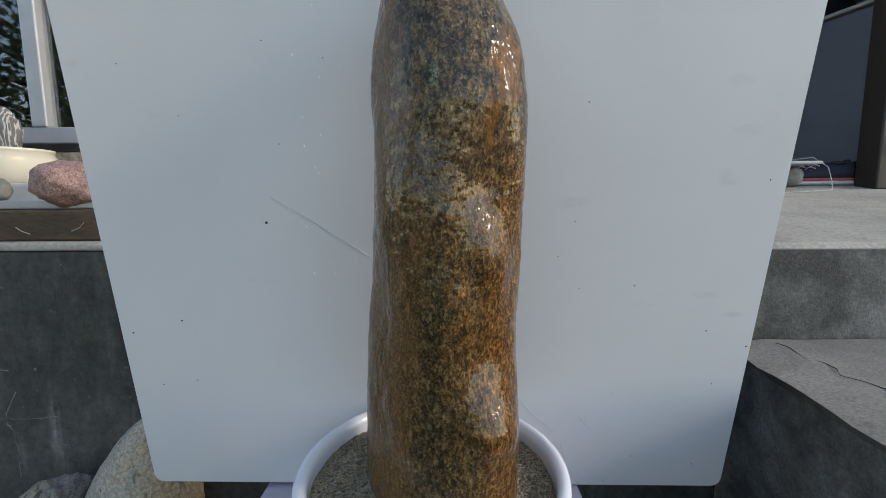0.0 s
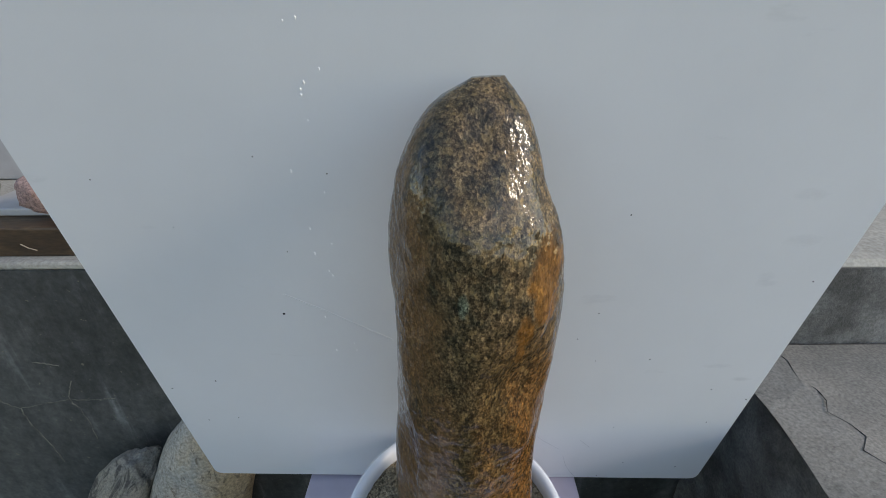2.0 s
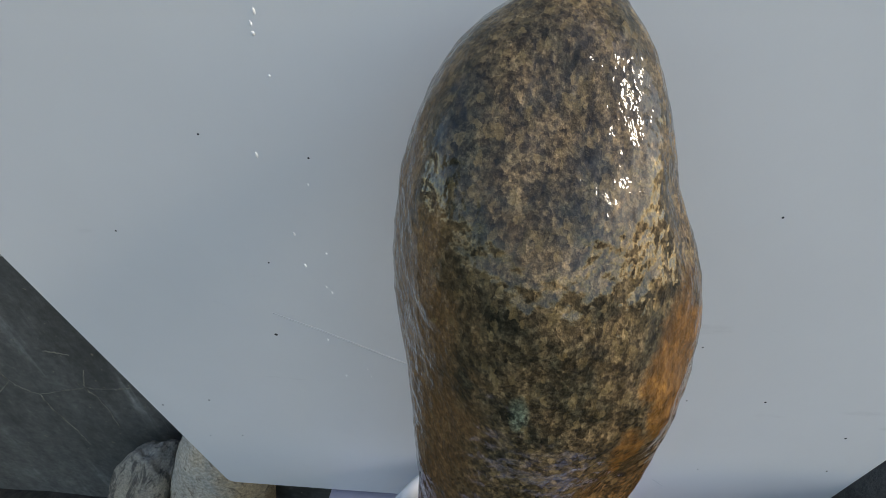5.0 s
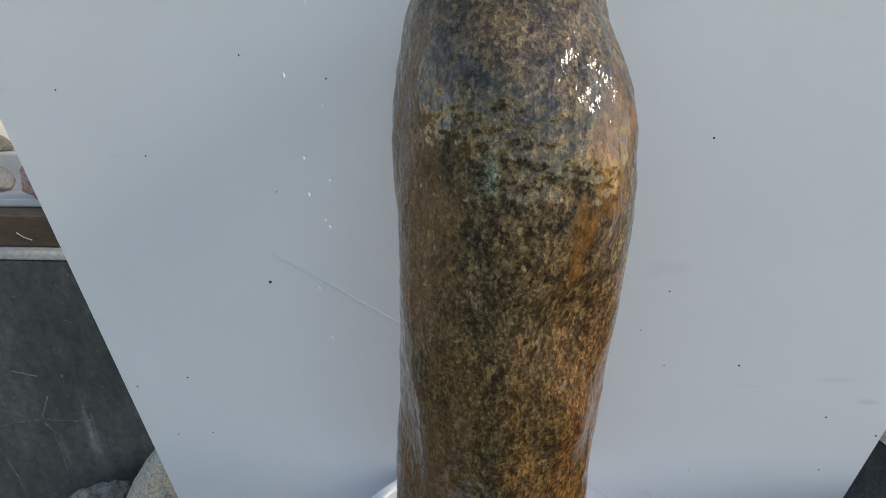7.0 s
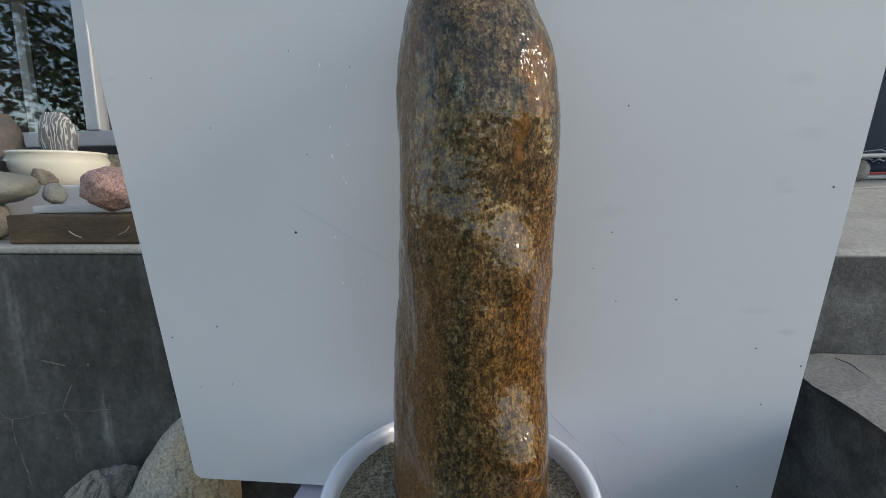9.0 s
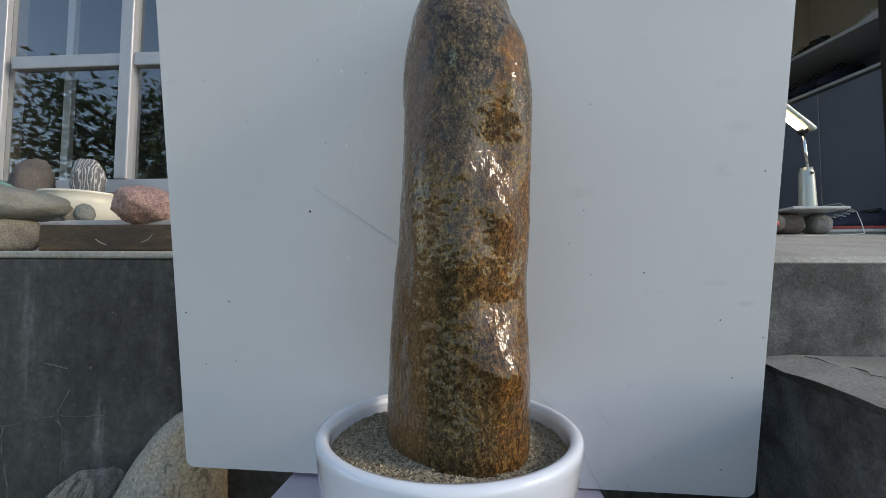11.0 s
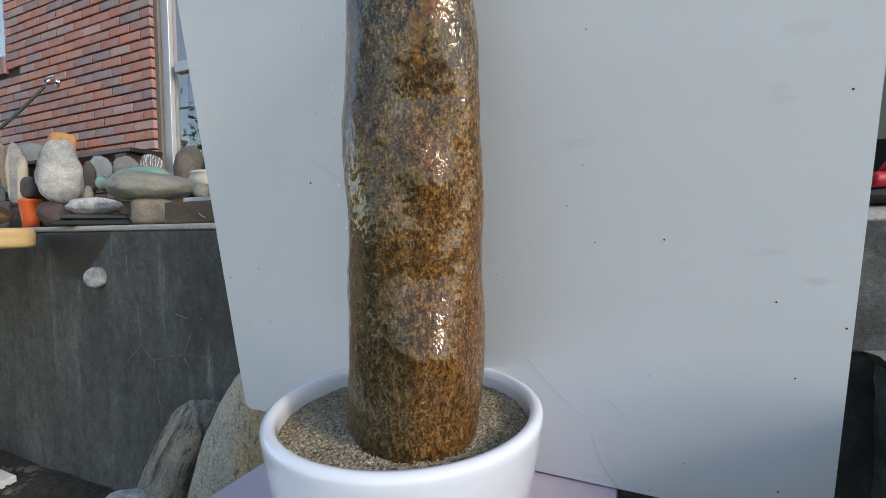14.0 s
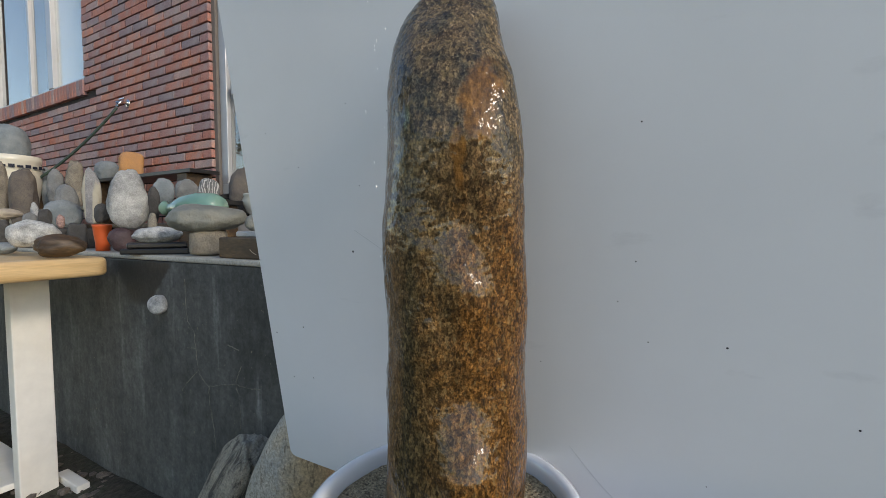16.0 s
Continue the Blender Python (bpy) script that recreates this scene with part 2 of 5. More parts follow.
def wall_material():
    """Old cement render: dark damp patches, pale bloom, fine cracks with lime in them, a wet stain below the ledge."""
    m, n, l, b = nodes_of("dark_concrete")
    b.inputs["Roughness"].default_value = 0.8
    vec = coords(n, l)
    sep = n.new("ShaderNodeSeparateXYZ")
    l.new(vec, sep.inputs[0])
    x, y, z = sep.outputs
    cloud = noise_node(n, l, coords(n, l, (1.5, 1, 0.6)), 3.2, 8, 0.62)
    runs = noise_node(n, l, coords(n, l, (7, 1, 0.7)), 3.0, 5, 0.6)
    fine = noise_node(n, l, vec, 60, 6, 0.65)
    col = mix_node(n, l, ramp_node(n, l, cloud, 0.42, 0.66), (0.03, 0.032, 0.029), (0.092, 0.095, 0.088))
    bloom = math_node(n, l, "MULTIPLY", ramp_node(n, l, runs, 0.56, 0.74), ramp_node(n, l, cloud, 0.42, 0.6))
    col = mix_node(n, l, math_node(n, l, "MULTIPLY", bloom, 0.95), col, (0.2, 0.205, 0.205))
    col = mix_node(n, l, math_node(n, l, "MULTIPLY", ramp_node(n, l, noise_node(n, l, vec, 9, 6, 0.7), 0.6, 0.75), 0.35), col, (0.095, 0.1, 0.075))
    # brightness painted in: wall colour lifted away from the board, broken by noise
    bright_left = math_node(n, l, "ADD", x, ramp_node(n, l, cloud, 0.3, 0.7, -0.25, 0.25))
    bright_left = math_node(n, l, "MULTIPLY", ramp_node(n, l, bright_left, -0.85, -1.3), ramp_node(n, l, runs, 0.3, 0.7, 0.35, 1.0))
    col = mix_node(n, l, math_node(n, l, "MULTIPLY", bright_left, 0.45), col, (0.15, 0.155, 0.147))
    grime = noise_node(n, l, coords(n, l, (1, 1, 0.8)), 26, 6, 0.75)
    col = mix_node(n, l, 1.0, col, ramp_node(n, l, grime, 0.35, 0.65, 0.72, 1.25), "MULTIPLY")
    col = mix_node(n, l, math_node(n, l, "MULTIPLY", ramp_node(n, l, noise_node(n, l, vec, 75, 2, 0.5), 0.7, 0.73), 0.6), col, (0.2, 0.19, 0.13))
    # wet stain narrowing downwards to the drain
    wob = ramp_node(n, l, noise_node(n, l, vec, 9, 4), 0.3, 0.7, -0.02, 0.02)
    half = ramp_node(n, l, z, 0.455, 0.655, 0.055, 0.235)
    off = math_node(n, l, "ABSOLUTE", math_node(n, l, "ADD", math_node(n, l, "SUBTRACT", x, -1.585), wob))
    stain = math_node(n, l, "MULTIPLY", ramp_node(n, l, math_node(n, l, "SUBTRACT", half, off), -0.006, 0.006), ramp_node(n, l, z, 0.455, 0.475))
    col = mix_node(n, l, math_node(n, l, "MULTIPLY", stain, 0.92), col, (0.017, 0.017, 0.016))
    l.new(ramp_node(n, l, stain, 0, 1, 0.8, 0.5), b.inputs["Roughness"])
    col = mix_node(n, l, 1.0, col, ramp_node(n, l, fine, 0.3, 0.7, 0.7, 1.25), "MULTIPLY")
    l.new(col, b.inputs["Base Color"])
    l.new(bump_node(n, l, fine, 0.35, 0.004, bump_node(n, l, cloud, 0.3, 0.02)), b.inputs["Normal"])
    return m


def step_material():
    """Cast concrete: pale worn tread, mottled sides with their shade painted in, a crack across."""
    m, n, l, b = nodes_of("step_concrete")
    b.inputs["Roughness"].default_value = 0.85
    vec = coords(n, l)
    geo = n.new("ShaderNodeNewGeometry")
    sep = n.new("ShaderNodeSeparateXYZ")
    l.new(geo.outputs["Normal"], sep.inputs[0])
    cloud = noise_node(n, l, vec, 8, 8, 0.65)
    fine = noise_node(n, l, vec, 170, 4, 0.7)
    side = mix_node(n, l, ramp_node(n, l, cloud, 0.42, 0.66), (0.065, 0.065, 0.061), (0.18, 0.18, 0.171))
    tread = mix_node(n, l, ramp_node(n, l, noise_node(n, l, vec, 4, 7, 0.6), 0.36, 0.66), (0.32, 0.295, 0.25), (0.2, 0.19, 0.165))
    # facing picks the colour: upward faces pale, upright ones darkened as turned from the sun
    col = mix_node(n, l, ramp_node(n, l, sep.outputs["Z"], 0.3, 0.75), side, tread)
    col = mix_node(n, l, 1.0, col, ramp_node(n, l, fine, 0.3, 0.7, 0.62, 1.35), "MULTIPLY")
    l.new(col, b.inputs["Base Color"])
    l.new(bump_node(n, l, fine, 0.45, 0.004), b.inputs["Normal"])
    return m


def brick_material(name, per_island=False):
    m, n, l, b = nodes_of(name)
    b.inputs["Roughness"].default_value = 0.85
    vec = coords(n, l)
    if per_island:
        rnd = n.new("ShaderNodeNewGeometry").outputs["Random Per Island"]
    else:
        rnd = n.new("ShaderNodeObjectInfo").outputs["Random"]
    r = n.new("ShaderNodeValToRGB")
    r.color_ramp.elements[0].color, r.color_ramp.elements[1].color = (0.32, 0.13, 0.095, 1), (0.42, 0.14, 0.075, 1)
    for pos, c in ((0.25, (0.37, 0.16, 0.12, 1)), (0.5, (0.27, 0.145, 0.135, 1)), (0.7, (0.2, 0.155, 0.165, 1)), (0.85, (0.39, 0.25, 0.215, 1))):
        r.color_ramp.elements.new(pos).color = c
    l.new(rnd, r.inputs[0])
    fine = noise_node(n, l, vec, 90, 5, 0.65)
    col = mix_node(n, l, 1.0, r.outputs[0], ramp_node(n, l, fine, 0.3, 0.7, 0.9, 1.6), "MULTIPLY")
    col = mix_node(n, l, math_node(n, l, "MULTIPLY", ramp_node(n, l, noise_node(n, l, vec, 11, 5), 0.48, 0.68), 0.55), col, (0.33, 0.28, 0.27))
    l.new(col, b.inputs["Base Color"])
    l.new(bump_node(n, l, fine, 0.5, 0.004), b.inputs["Normal"])
    return m


def board_material():
    """White paint gone faintly grey, with rubbed smudges and specks of dirt."""
    m, n, l, b = nodes_of("board_paint")
    vec = coords(n, l)
    col = mix_node(n, l, ramp_node(n, l, noise_node(n, l, vec, 2.2, 6, 0.6), 0.35, 0.7), (0.7, 0.71, 0.72), (0.65, 0.66, 0.67))
    smudge = math_node(n, l, "MULTIPLY", ramp_node(n, l, noise_node(n, l, coords(n, l, (5, 5, 15)), 1.6, 5, 0.6), 0.66, 0.78), 0.3)
    col = mix_node(n, l, smudge, col, (0.42, 0.43, 0.44))
    # rubbed marks and a knock or two
    sep = n.new("ShaderNodeSeparateXYZ")
    l.new(vec, sep.inputs[0])
    rub = noise_node(n, l, coords(n, l, (1, 1, 2.5)), 60, 5, 0.65)
    for cx, cz, sx, sz, dark in ((0.432, 0.635, 0.022, 0.009, 0.35), (0.408, 0.702, 0.018, 0.008, 0.3), (0.465, 0.345, 0.016, 0.005, 0.6), (0.414, 0.379, 0.022, 0.005, 0.4), (0.415, 0.56, 0.014, 0.006, 0.35), (0.41, 0.572, 0.01, 0.008, 0.3), (0.23, 0.05, 0.016, 0.045, 0.16)):
        dx = math_node(n, l, "DIVIDE", math_node(n, l, "SUBTRACT", sep.outputs[0], cx), sx)
        dz = math_node(n, l, "DIVIDE", math_node(n, l, "SUBTRACT", sep.outputs[2], cz), sz)
        d = math_node(n, l, "ADD", math_node(n, l, "MULTIPLY", dx, dx), math_node(n, l, "MULTIPLY", dz, dz))
        d = math_node(n, l, "ADD", d, ramp_node(n, l, rub, 0.3, 0.7, -0.8, 0.8))
        col = mix_node(n, l, math_node(n, l, "MULTIPLY", ramp_node(n, l, d, 1.5, -0.2), dark * 0.45), col, (0.36, 0.37, 0.38))
    l.new(col, b.inputs["Base Color"])
    b.inputs["Roughness"].default_value = 0.42
    l.new(bump_node(n, l, noise_node(n, l, vec, 90, 4), 0.05, 0.002), b.inputs["Normal"])
    return m


def glass_material(name="window_glass", ior=1.9):
    m, n, l, b = nodes_of(name)
    b.inputs["Base Color"].default_value = (0.9, 0.95, 0.95, 1)
    b.inputs["Roughness"].default_value = 0.015
    b.inputs["Transmission Weight"].default_value = 1.0
    b.inputs["IOR"].default_value = ior
    return m


def glow_material(name, colour, strength):
    m, n, l, b = nodes_of(name)
    b.inputs["Emission Color"].default_value = (*colour, 1)
    b.inputs["Emission Strength"].default_value = strength
    return m


def sand_material():
    m, n, l, b = nodes_of("sand")
    b.inputs["Roughness"].default_value = 0.95
    vec = coords(n, l)
    vor = n.new("ShaderNodeTexVoronoi")
    vor.inputs["Scale"].default_value = 330
    l.new(vec, vor.inputs["Vector"])
    sep = n.new("ShaderNodeSeparateColor")
    l.new(vor.outputs["Color"], sep.inputs[0])
    col = mix_node(n, l, sep.outputs[0], (0.13, 0.1, 0.06), (0.64, 0.54, 0.37))
    col = mix_node(n, l, ramp_node(n, l, noise_node(n, l, vec, 22, 5), 0.35, 0.7), col, mix_node(n, l, 1.0, col, (0.68, 0.66, 0.62), "MULTIPLY"))
    l.new(col, b.inputs["Base Color"])
    l.new(bump_node(n, l, vor.outputs["Distance"], 0.9, 0.003, bump_node(n, l, noise_node(n, l, vec, 90, 4), 0.7, 0.006)), b.inputs["Normal"])
    return m


M_BOARD, M_STONE, M_CONC, M_STEP, M_SAND, M_GLASS = board_material(), stone_material(), wall_material(), step_material(), sand_material(), glass_material()
M_BRICK, M_BRICKS = brick_material("brick"), brick_material("brick_far", True)
M_BEDGE = mat("board_edge", (0.5, 0.46, 0.4), 0.8, var=0.2, scale=50)
M_POT = mat("white_glaze", (0.8, 0.82, 0.86), 0.1, var=0.02, scale=20, bump=0.01, coat=0.6)
M_TABLE = mat("lavender_top", (0.52, 0.46, 0.52), 0.35, var=0.06, scale=25, bump=0.04)
M_TOP = mat("pale_concrete", (0.45, 0.425, 0.365), 0.88, var=0.25, scale=110, bump=0.3, second=(0.33, 0.315, 0.275), mix_scale=5)
M_DIRT = mat("soil", (0.05, 0.043, 0.033), 0.95, var=0.55, scale=45, bump=0.9, dist=0.012, second=(0.03, 0.036, 0.02), mix_scale=6)
M_MORTAR = mat("dark_mortar", (0.05, 0.04, 0.037), 0.95, var=0.3, scale=60)
M_ALU = mat("aluminium_frame", (0.45, 0.46, 0.48), 0.42, metal=0.35, var=0.05, scale=15, bump=0.02)
M_TAUPE = mat("taupe_frame", (0.17, 0.145, 0.125), 0.6, var=0.12, scale=25)
# the unlit room's darkness is put into this near-black colour
M_ROOM = mat("room_shade", (0.045, 0.042, 0.04), 0.9, var=0.2, scale=6)
# white that stands in for bright sky reflected in the upper window
M_SKY_SHEET = mat("sky_glare_sheet", (0.88, 0.88, 0.88), 0.9, var=0.05, scale=8, stretch=(6, 1, 0.4))
M_WOODTOP = mat("varnished_pine", (0.72, 0.5, 0.25), 0.38, var=0.12, scale=14, second=(0.62, 0.4, 0.18), stretch=(14, 1.2, 14), coat=0.3)
M_WHITEP = mat("white_paint", (0.84, 0.82, 0.76), 0.55, var=0.06, scale=18, second=(0.78, 0.74, 0.66))
M_DARKWOOD = mat("dark_wood", (0.045, 0.026, 0.014), 0.5, var=0.45, scale=22, second=(0.12, 0.072, 0.032), stretch=(2, 9, 9))
M_BLACK = mat("black_lacquer", (0.016, 0.015, 0.016), 0.35, var=0.2, scale=20)
M_SLAB = mat("pale_slab", (0.55, 0.54, 0.53), 0.45, var=0.1, scale=10, second=(0.4, 0.39, 0.38))
M_CREAM = mat("peeling_paint", (0.5, 0.46, 0.36), 0.8, var=0.2, scale=16, second=(0.2, 0.18, 0.13), mix_scale=9, mix_at=(0.52, 0.62))
M_ORANGE = mat("orange_plastic", (0.62, 0.1, 0.02), 0.45, var=0.06, scale=15)
M_CELADON = mat("celadon_glaze", (0.14, 0.28, 0.22), 0.12, var=0.14, scale=14, second=(0.24, 0.37, 0.3), coat=0.5)
M_CREAMPOT = mat("cream_glaze", (0.74, 0.7, 0.58), 0.15, var=0.04, scale=12, coat=0.5)
M_HOSE = mat("green_hose", (0.035, 0.06, 0.045), 0.5, var=0.15, scale=30)
M_CHROME = mat("chrome", (0.7, 0.7, 0.7), 0.18, metal=1.0, var=0.05, scale=20, bump=0.0)
M_CAB = mat("blue_grey_laminate", (0.17, 0.2, 0.26), 0.35, var=0.06, scale=9, second=(0.15, 0.17, 0.22))
M_CABEDGE = mat("pale_edge", (0.45, 0.46, 0.46), 0.5, var=0.06)
M_INWALL = mat("beige_wall", (0.6, 0.56, 0.48), 0.85, var=0.06, scale=7)
M_JAMB = mat("dark_door_frame", (0.03, 0.022, 0.019), 0.5, var=0.25, scale=20, stretch=(6, 6, 1))
M_RED = mat("red_rubber", (0.5, 0.015, 0.03), 0.4, var=0.06)
M_NAVY = mat("navy_mesh", (0.02, 0.025, 0.045), 0.8, var=0.3, scale=160)
M_SOLE = mat("pale_sole", (0.6, 0.6, 0.58), 0.6, var=0.05)
M_CORAL = mat("coral_sole", (0.6, 0.11, 0.1), 0.55, var=0.05)
M_LAMPBODY = mat("silver_green_lamp", (0.45, 0.47, 0.42), 0.35, metal=0.4, var=0.04)
M_TUBE = glow_material("lamp_tube", (1.0, 0.78, 0.45), 9.0)
M_BARK = mat("bark", (0.09, 0.07, 0.055), 0.9, var=0.4, scale=30, bump=0.6)
M_LEAF = mat("leaf", (0.05, 0.09, 0.03), 0.55, var=0.3, scale=5)
M_GREY = rock_mat("grey_rock", (0.16, 0.165, 0.16), (0.24, 0.245, 0.24), speck=0.2)
M_GREYGREEN = rock_mat("grey_green_rock", (0.2, 0.205, 0.18), (0.26, 0.255, 0.21), speck=0.18, rough=0.6)
M_BLUEGREY = rock_mat("blue_grey_rock", (0.17, 0.2, 0.215), (0.26, 0.285, 0.29), speck=0.15)
M_TANROCK = rock_mat("tan_rock", (0.27, 0.24, 0.185), (0.16, 0.14, 0.115), speck=0.4)
M_WHITEROCK = rock_mat("white_rock", (0.56, 0.56, 0.54), (0.24, 0.245, 0.24), scale=24, speck=0.3)
M_EGG = rock_mat("egg_rock", (0.5, 0.5, 0.48), (0.2, 0.2, 0.195), scale=11, speck=0.3)
M_BROWNROCK = rock_mat("brown_rock", (0.15, 0.125, 0.1), (0.085, 0.075, 0.07), speck=0.3)
M_DARKROCK = rock_mat("dark_rock", (0.05, 0.048, 0.045), (0.085, 0.08, 0.075), speck=0.25)
M_MAROON = rock_mat("maroon_rock", (0.055, 0.03, 0.032), (0.085, 0.05, 0.05), speck=0.15, rough=0.5)
M_PINK = rock_mat("pink_rock", (0.5, 0.32, 0.27), (0.3, 0.19, 0.17), scale=75, speck=0.5)
M_BAND = rock_mat("banded_rock", (0.12, 0.12, 0.12), (0.2, 0.2, 0.2), veins=(0.6, 0.59, 0.56), vein_stretch=(2.2, 2.2, 0.5), vein_scale=12)
M_BAMBOO = rock_mat("two_tone_rock", (0.2, 0.2, 0.21), (0.3, 0.3, 0.3), veins=(0.46, 0.42, 0.32), vein_stretch=(0.7, 0.7, 0.05), vein_scale=5)
M_ORANGESTONE = rock_mat("orange_rock", (0.5, 0.25, 0.09), (0.42, 0.22, 0.1), speck=0.15)
M_SANDROCK = rock_mat("sandstone", (0.45, 0.38, 0.28), (0.36, 0.31, 0.25), speck=0.15)
M_DRIFT = grained_material()
M_BEIGEROCK = boulder_material()


# ---- helpers for meshes ----
def mesh_of(name, bm, material, smooth=False):
    me = bpy.data.meshes.new(name)
    bmesh.ops.recalc_face_normals(bm, faces=bm.faces)
    if smooth:
        for f in bm.faces:
            f.smooth = True
    bm.to_mesh(me)
    bm.free()
    me.materials.append(material)
    return me


def part(name, bm, material, parent=None, label="", smooth=False):
    ob = new(name, mesh_of(name, bm, material, smooth))
    ob.parent = parent
    if label:
        ob["label"] = label
    return ob


def thing(name, x, y, z, rz=0.0, label="", category="", group="", kind=""):
    """An empty at the base of a thing that parents its parts."""
    ob = new(name)
    ob.empty_display_size = 0.05
    ob.matrix_basis = pose(x, y, z, 0, 0, rz)
    return tagged(ob, label, category, group, kind)


def add_box(bm, x0, x1, y0, y1, z0, z1):
    made = bmesh.ops.create_cube(bm, size=1)["verts"]
    for v in made:
        v.co = Vector(((x0 + x1) / 2 + v.co.x * (x1 - x0), (y0 + y1) / 2 + v.co.y * (y1 - y0), (z0 + z1) / 2 + v.co.z * (z1 - z0)))
    return made


def box(x0, x1, y0, y1, z0, z1, bevel=0.004, seg=2):
    bm = bmesh.new()
    add_box(bm, x0, x1, y0, y1, z0, z1)
    if bevel:
        bmesh.ops.bevel(bm, geom=bm.edges, offset=bevel, segments=seg, affect="EDGES", profile=0.5)
    return bm


def lathe(profile, steps=64):
    """A turned form from (radius, height) pairs; a radius of 0 closes an end."""
    bm = bmesh.new()
    rings = []
    for r, z in profile:
        if r <= 0:
            rings.append([bm.verts.new((0, 0, z))])
        else:
            rings.append([bm.verts.new((r * math.cos(2 * math.pi * k / steps), r * math.sin(2 * math.pi * k / steps), z)) for k in range(steps)])
    for a, b in zip(rings, rings[1:]):
        for k in range(steps):
            q = list(dict.fromkeys([a[k % len(a)], a[(k + 1) % len(a)], b[(k + 1) % len(b)], b[k % len(b)]]))
            if len(q) > 2:
                bm.faces.new(q)
    return bm


def tube(points, radius, sides=10):
    """A bent rod or hose through the points."""
    bm = bmesh.new()
    pts = [Vector(p) for p in points]
    rings = []
    for i, p in enumerate(pts):
        way = (pts[min(i + 1, len(pts) - 1)] - pts[max(i - 1, 0)]).normalized()
        side = way.cross(Vector((0, 0.3, 1))).normalized()
        up = side.cross(way)
        r = radius[i] if isinstance(radius, (list, tuple)) else radius
        rings.append([bm.verts.new(p + r * (side * math.cos(2 * math.pi * k / sides) + up * math.sin(2 * math.pi * k / sides))) for k in range(sides)])
    for a, b in zip(rings, rings[1:]):
        for k in range(sides):
            bm.faces.new((a[k], a[(k + 1) % sides], b[(k + 1) % sides], b[k]))
    bm.faces.new(rings[0])
    bm.faces.new(rings[-1])
    return bm


def curve_points(a, b, sag, count=14):
    return [(a[0] + (b[0] - a[0]) * k / count, a[1] + (b[1] - a[1]) * k / count, a[2] + (b[2] - a[2]) * k / count - sag * 4 * (k / count) * (1 - k / count)) for k in range(count + 1)]


def rock_bm(w, d, h, seed, rough=0.1, square=2.3, sub=4):
    """A water-worn stone standing on z = 0."""
    bm = bmesh.new()
    bmesh.ops.create_icosphere(bm, subdivisions=sub, radius=1)
    off = Vector((seed * 3.17, seed * 1.31, seed * 2.71))
    for v in bm.verts:
        c = v.co.normalized()
        k = (abs(c.x) ** square + abs(c.y) ** square + abs(c.z) ** square) ** (-1 / square)
        k *= 1 + rough * noise.noise(c * 1.3 + off) + rough * 0.45 * noise.noise(c * 3.4 + off) + rough * 0.18 * noise.noise(c * 9 + off)
        v.co = c * k
    lo = [min(v.co[i] for v in bm.verts) for i in range(3)]
    hi = [max(v.co[i] for v in bm.verts) for i in range(3)]
    for v in bm.verts:
        q = [(v.co[i] - lo[i]) / (hi[i] - lo[i]) for i in range(3)]
        z = q[2] * 1.05 - 0.05
        v.co = Vector(((q[0] - 0.5) * w, (q[1] - 0.5) * d, max(z, 0.0) * h))
    return bm


def at(ob, x, y, z, rx=0, ry=0, rz=0):
    ob.matrix_basis = pose(x, y, z, rx, ry, rz)
    return ob


def structure(ob, label, category):
    return tagged(ob, label, category, kind="structure")


# ---- ground, wall, terrace ----
GROUND, LEDGE, WALL_Y = -0.3, 0.655, 0.932


def ground_bm():
    """One sheet to the horizon, uneven near the wall."""
    bm = bmesh.new()
    xs = [-60, -20, -8] + [-4 + 0.08 * i for i in range(64)] + [3, 8, 20, 60]
    ys = [-60, -20, -8, -3] + [-1 + 0.08 * i for i in range(27)] + [3, 8, 20, 60]
    grid = []
    for y in ys:
        row = []
        for x in xs:
            near = max(0, 1 - abs(y - 0.9) / 0.25)
            z = GROUND - 0.012 + 0.02 * noise.noise(Vector((x * 4, y * 4, 0))) + 0.012 * noise.noise(Vector((x * 13, y * 13, 3))) + near * 0.03
            row.append(bm.verts.new((x, y, z)))
        grid.append(row)
    for a, b in zip(grid, grid[1:]):
        for i in range(len(xs) - 1):
            bm.faces.new((a[i], a[i + 1], b[i + 1], b[i]))
    return bm


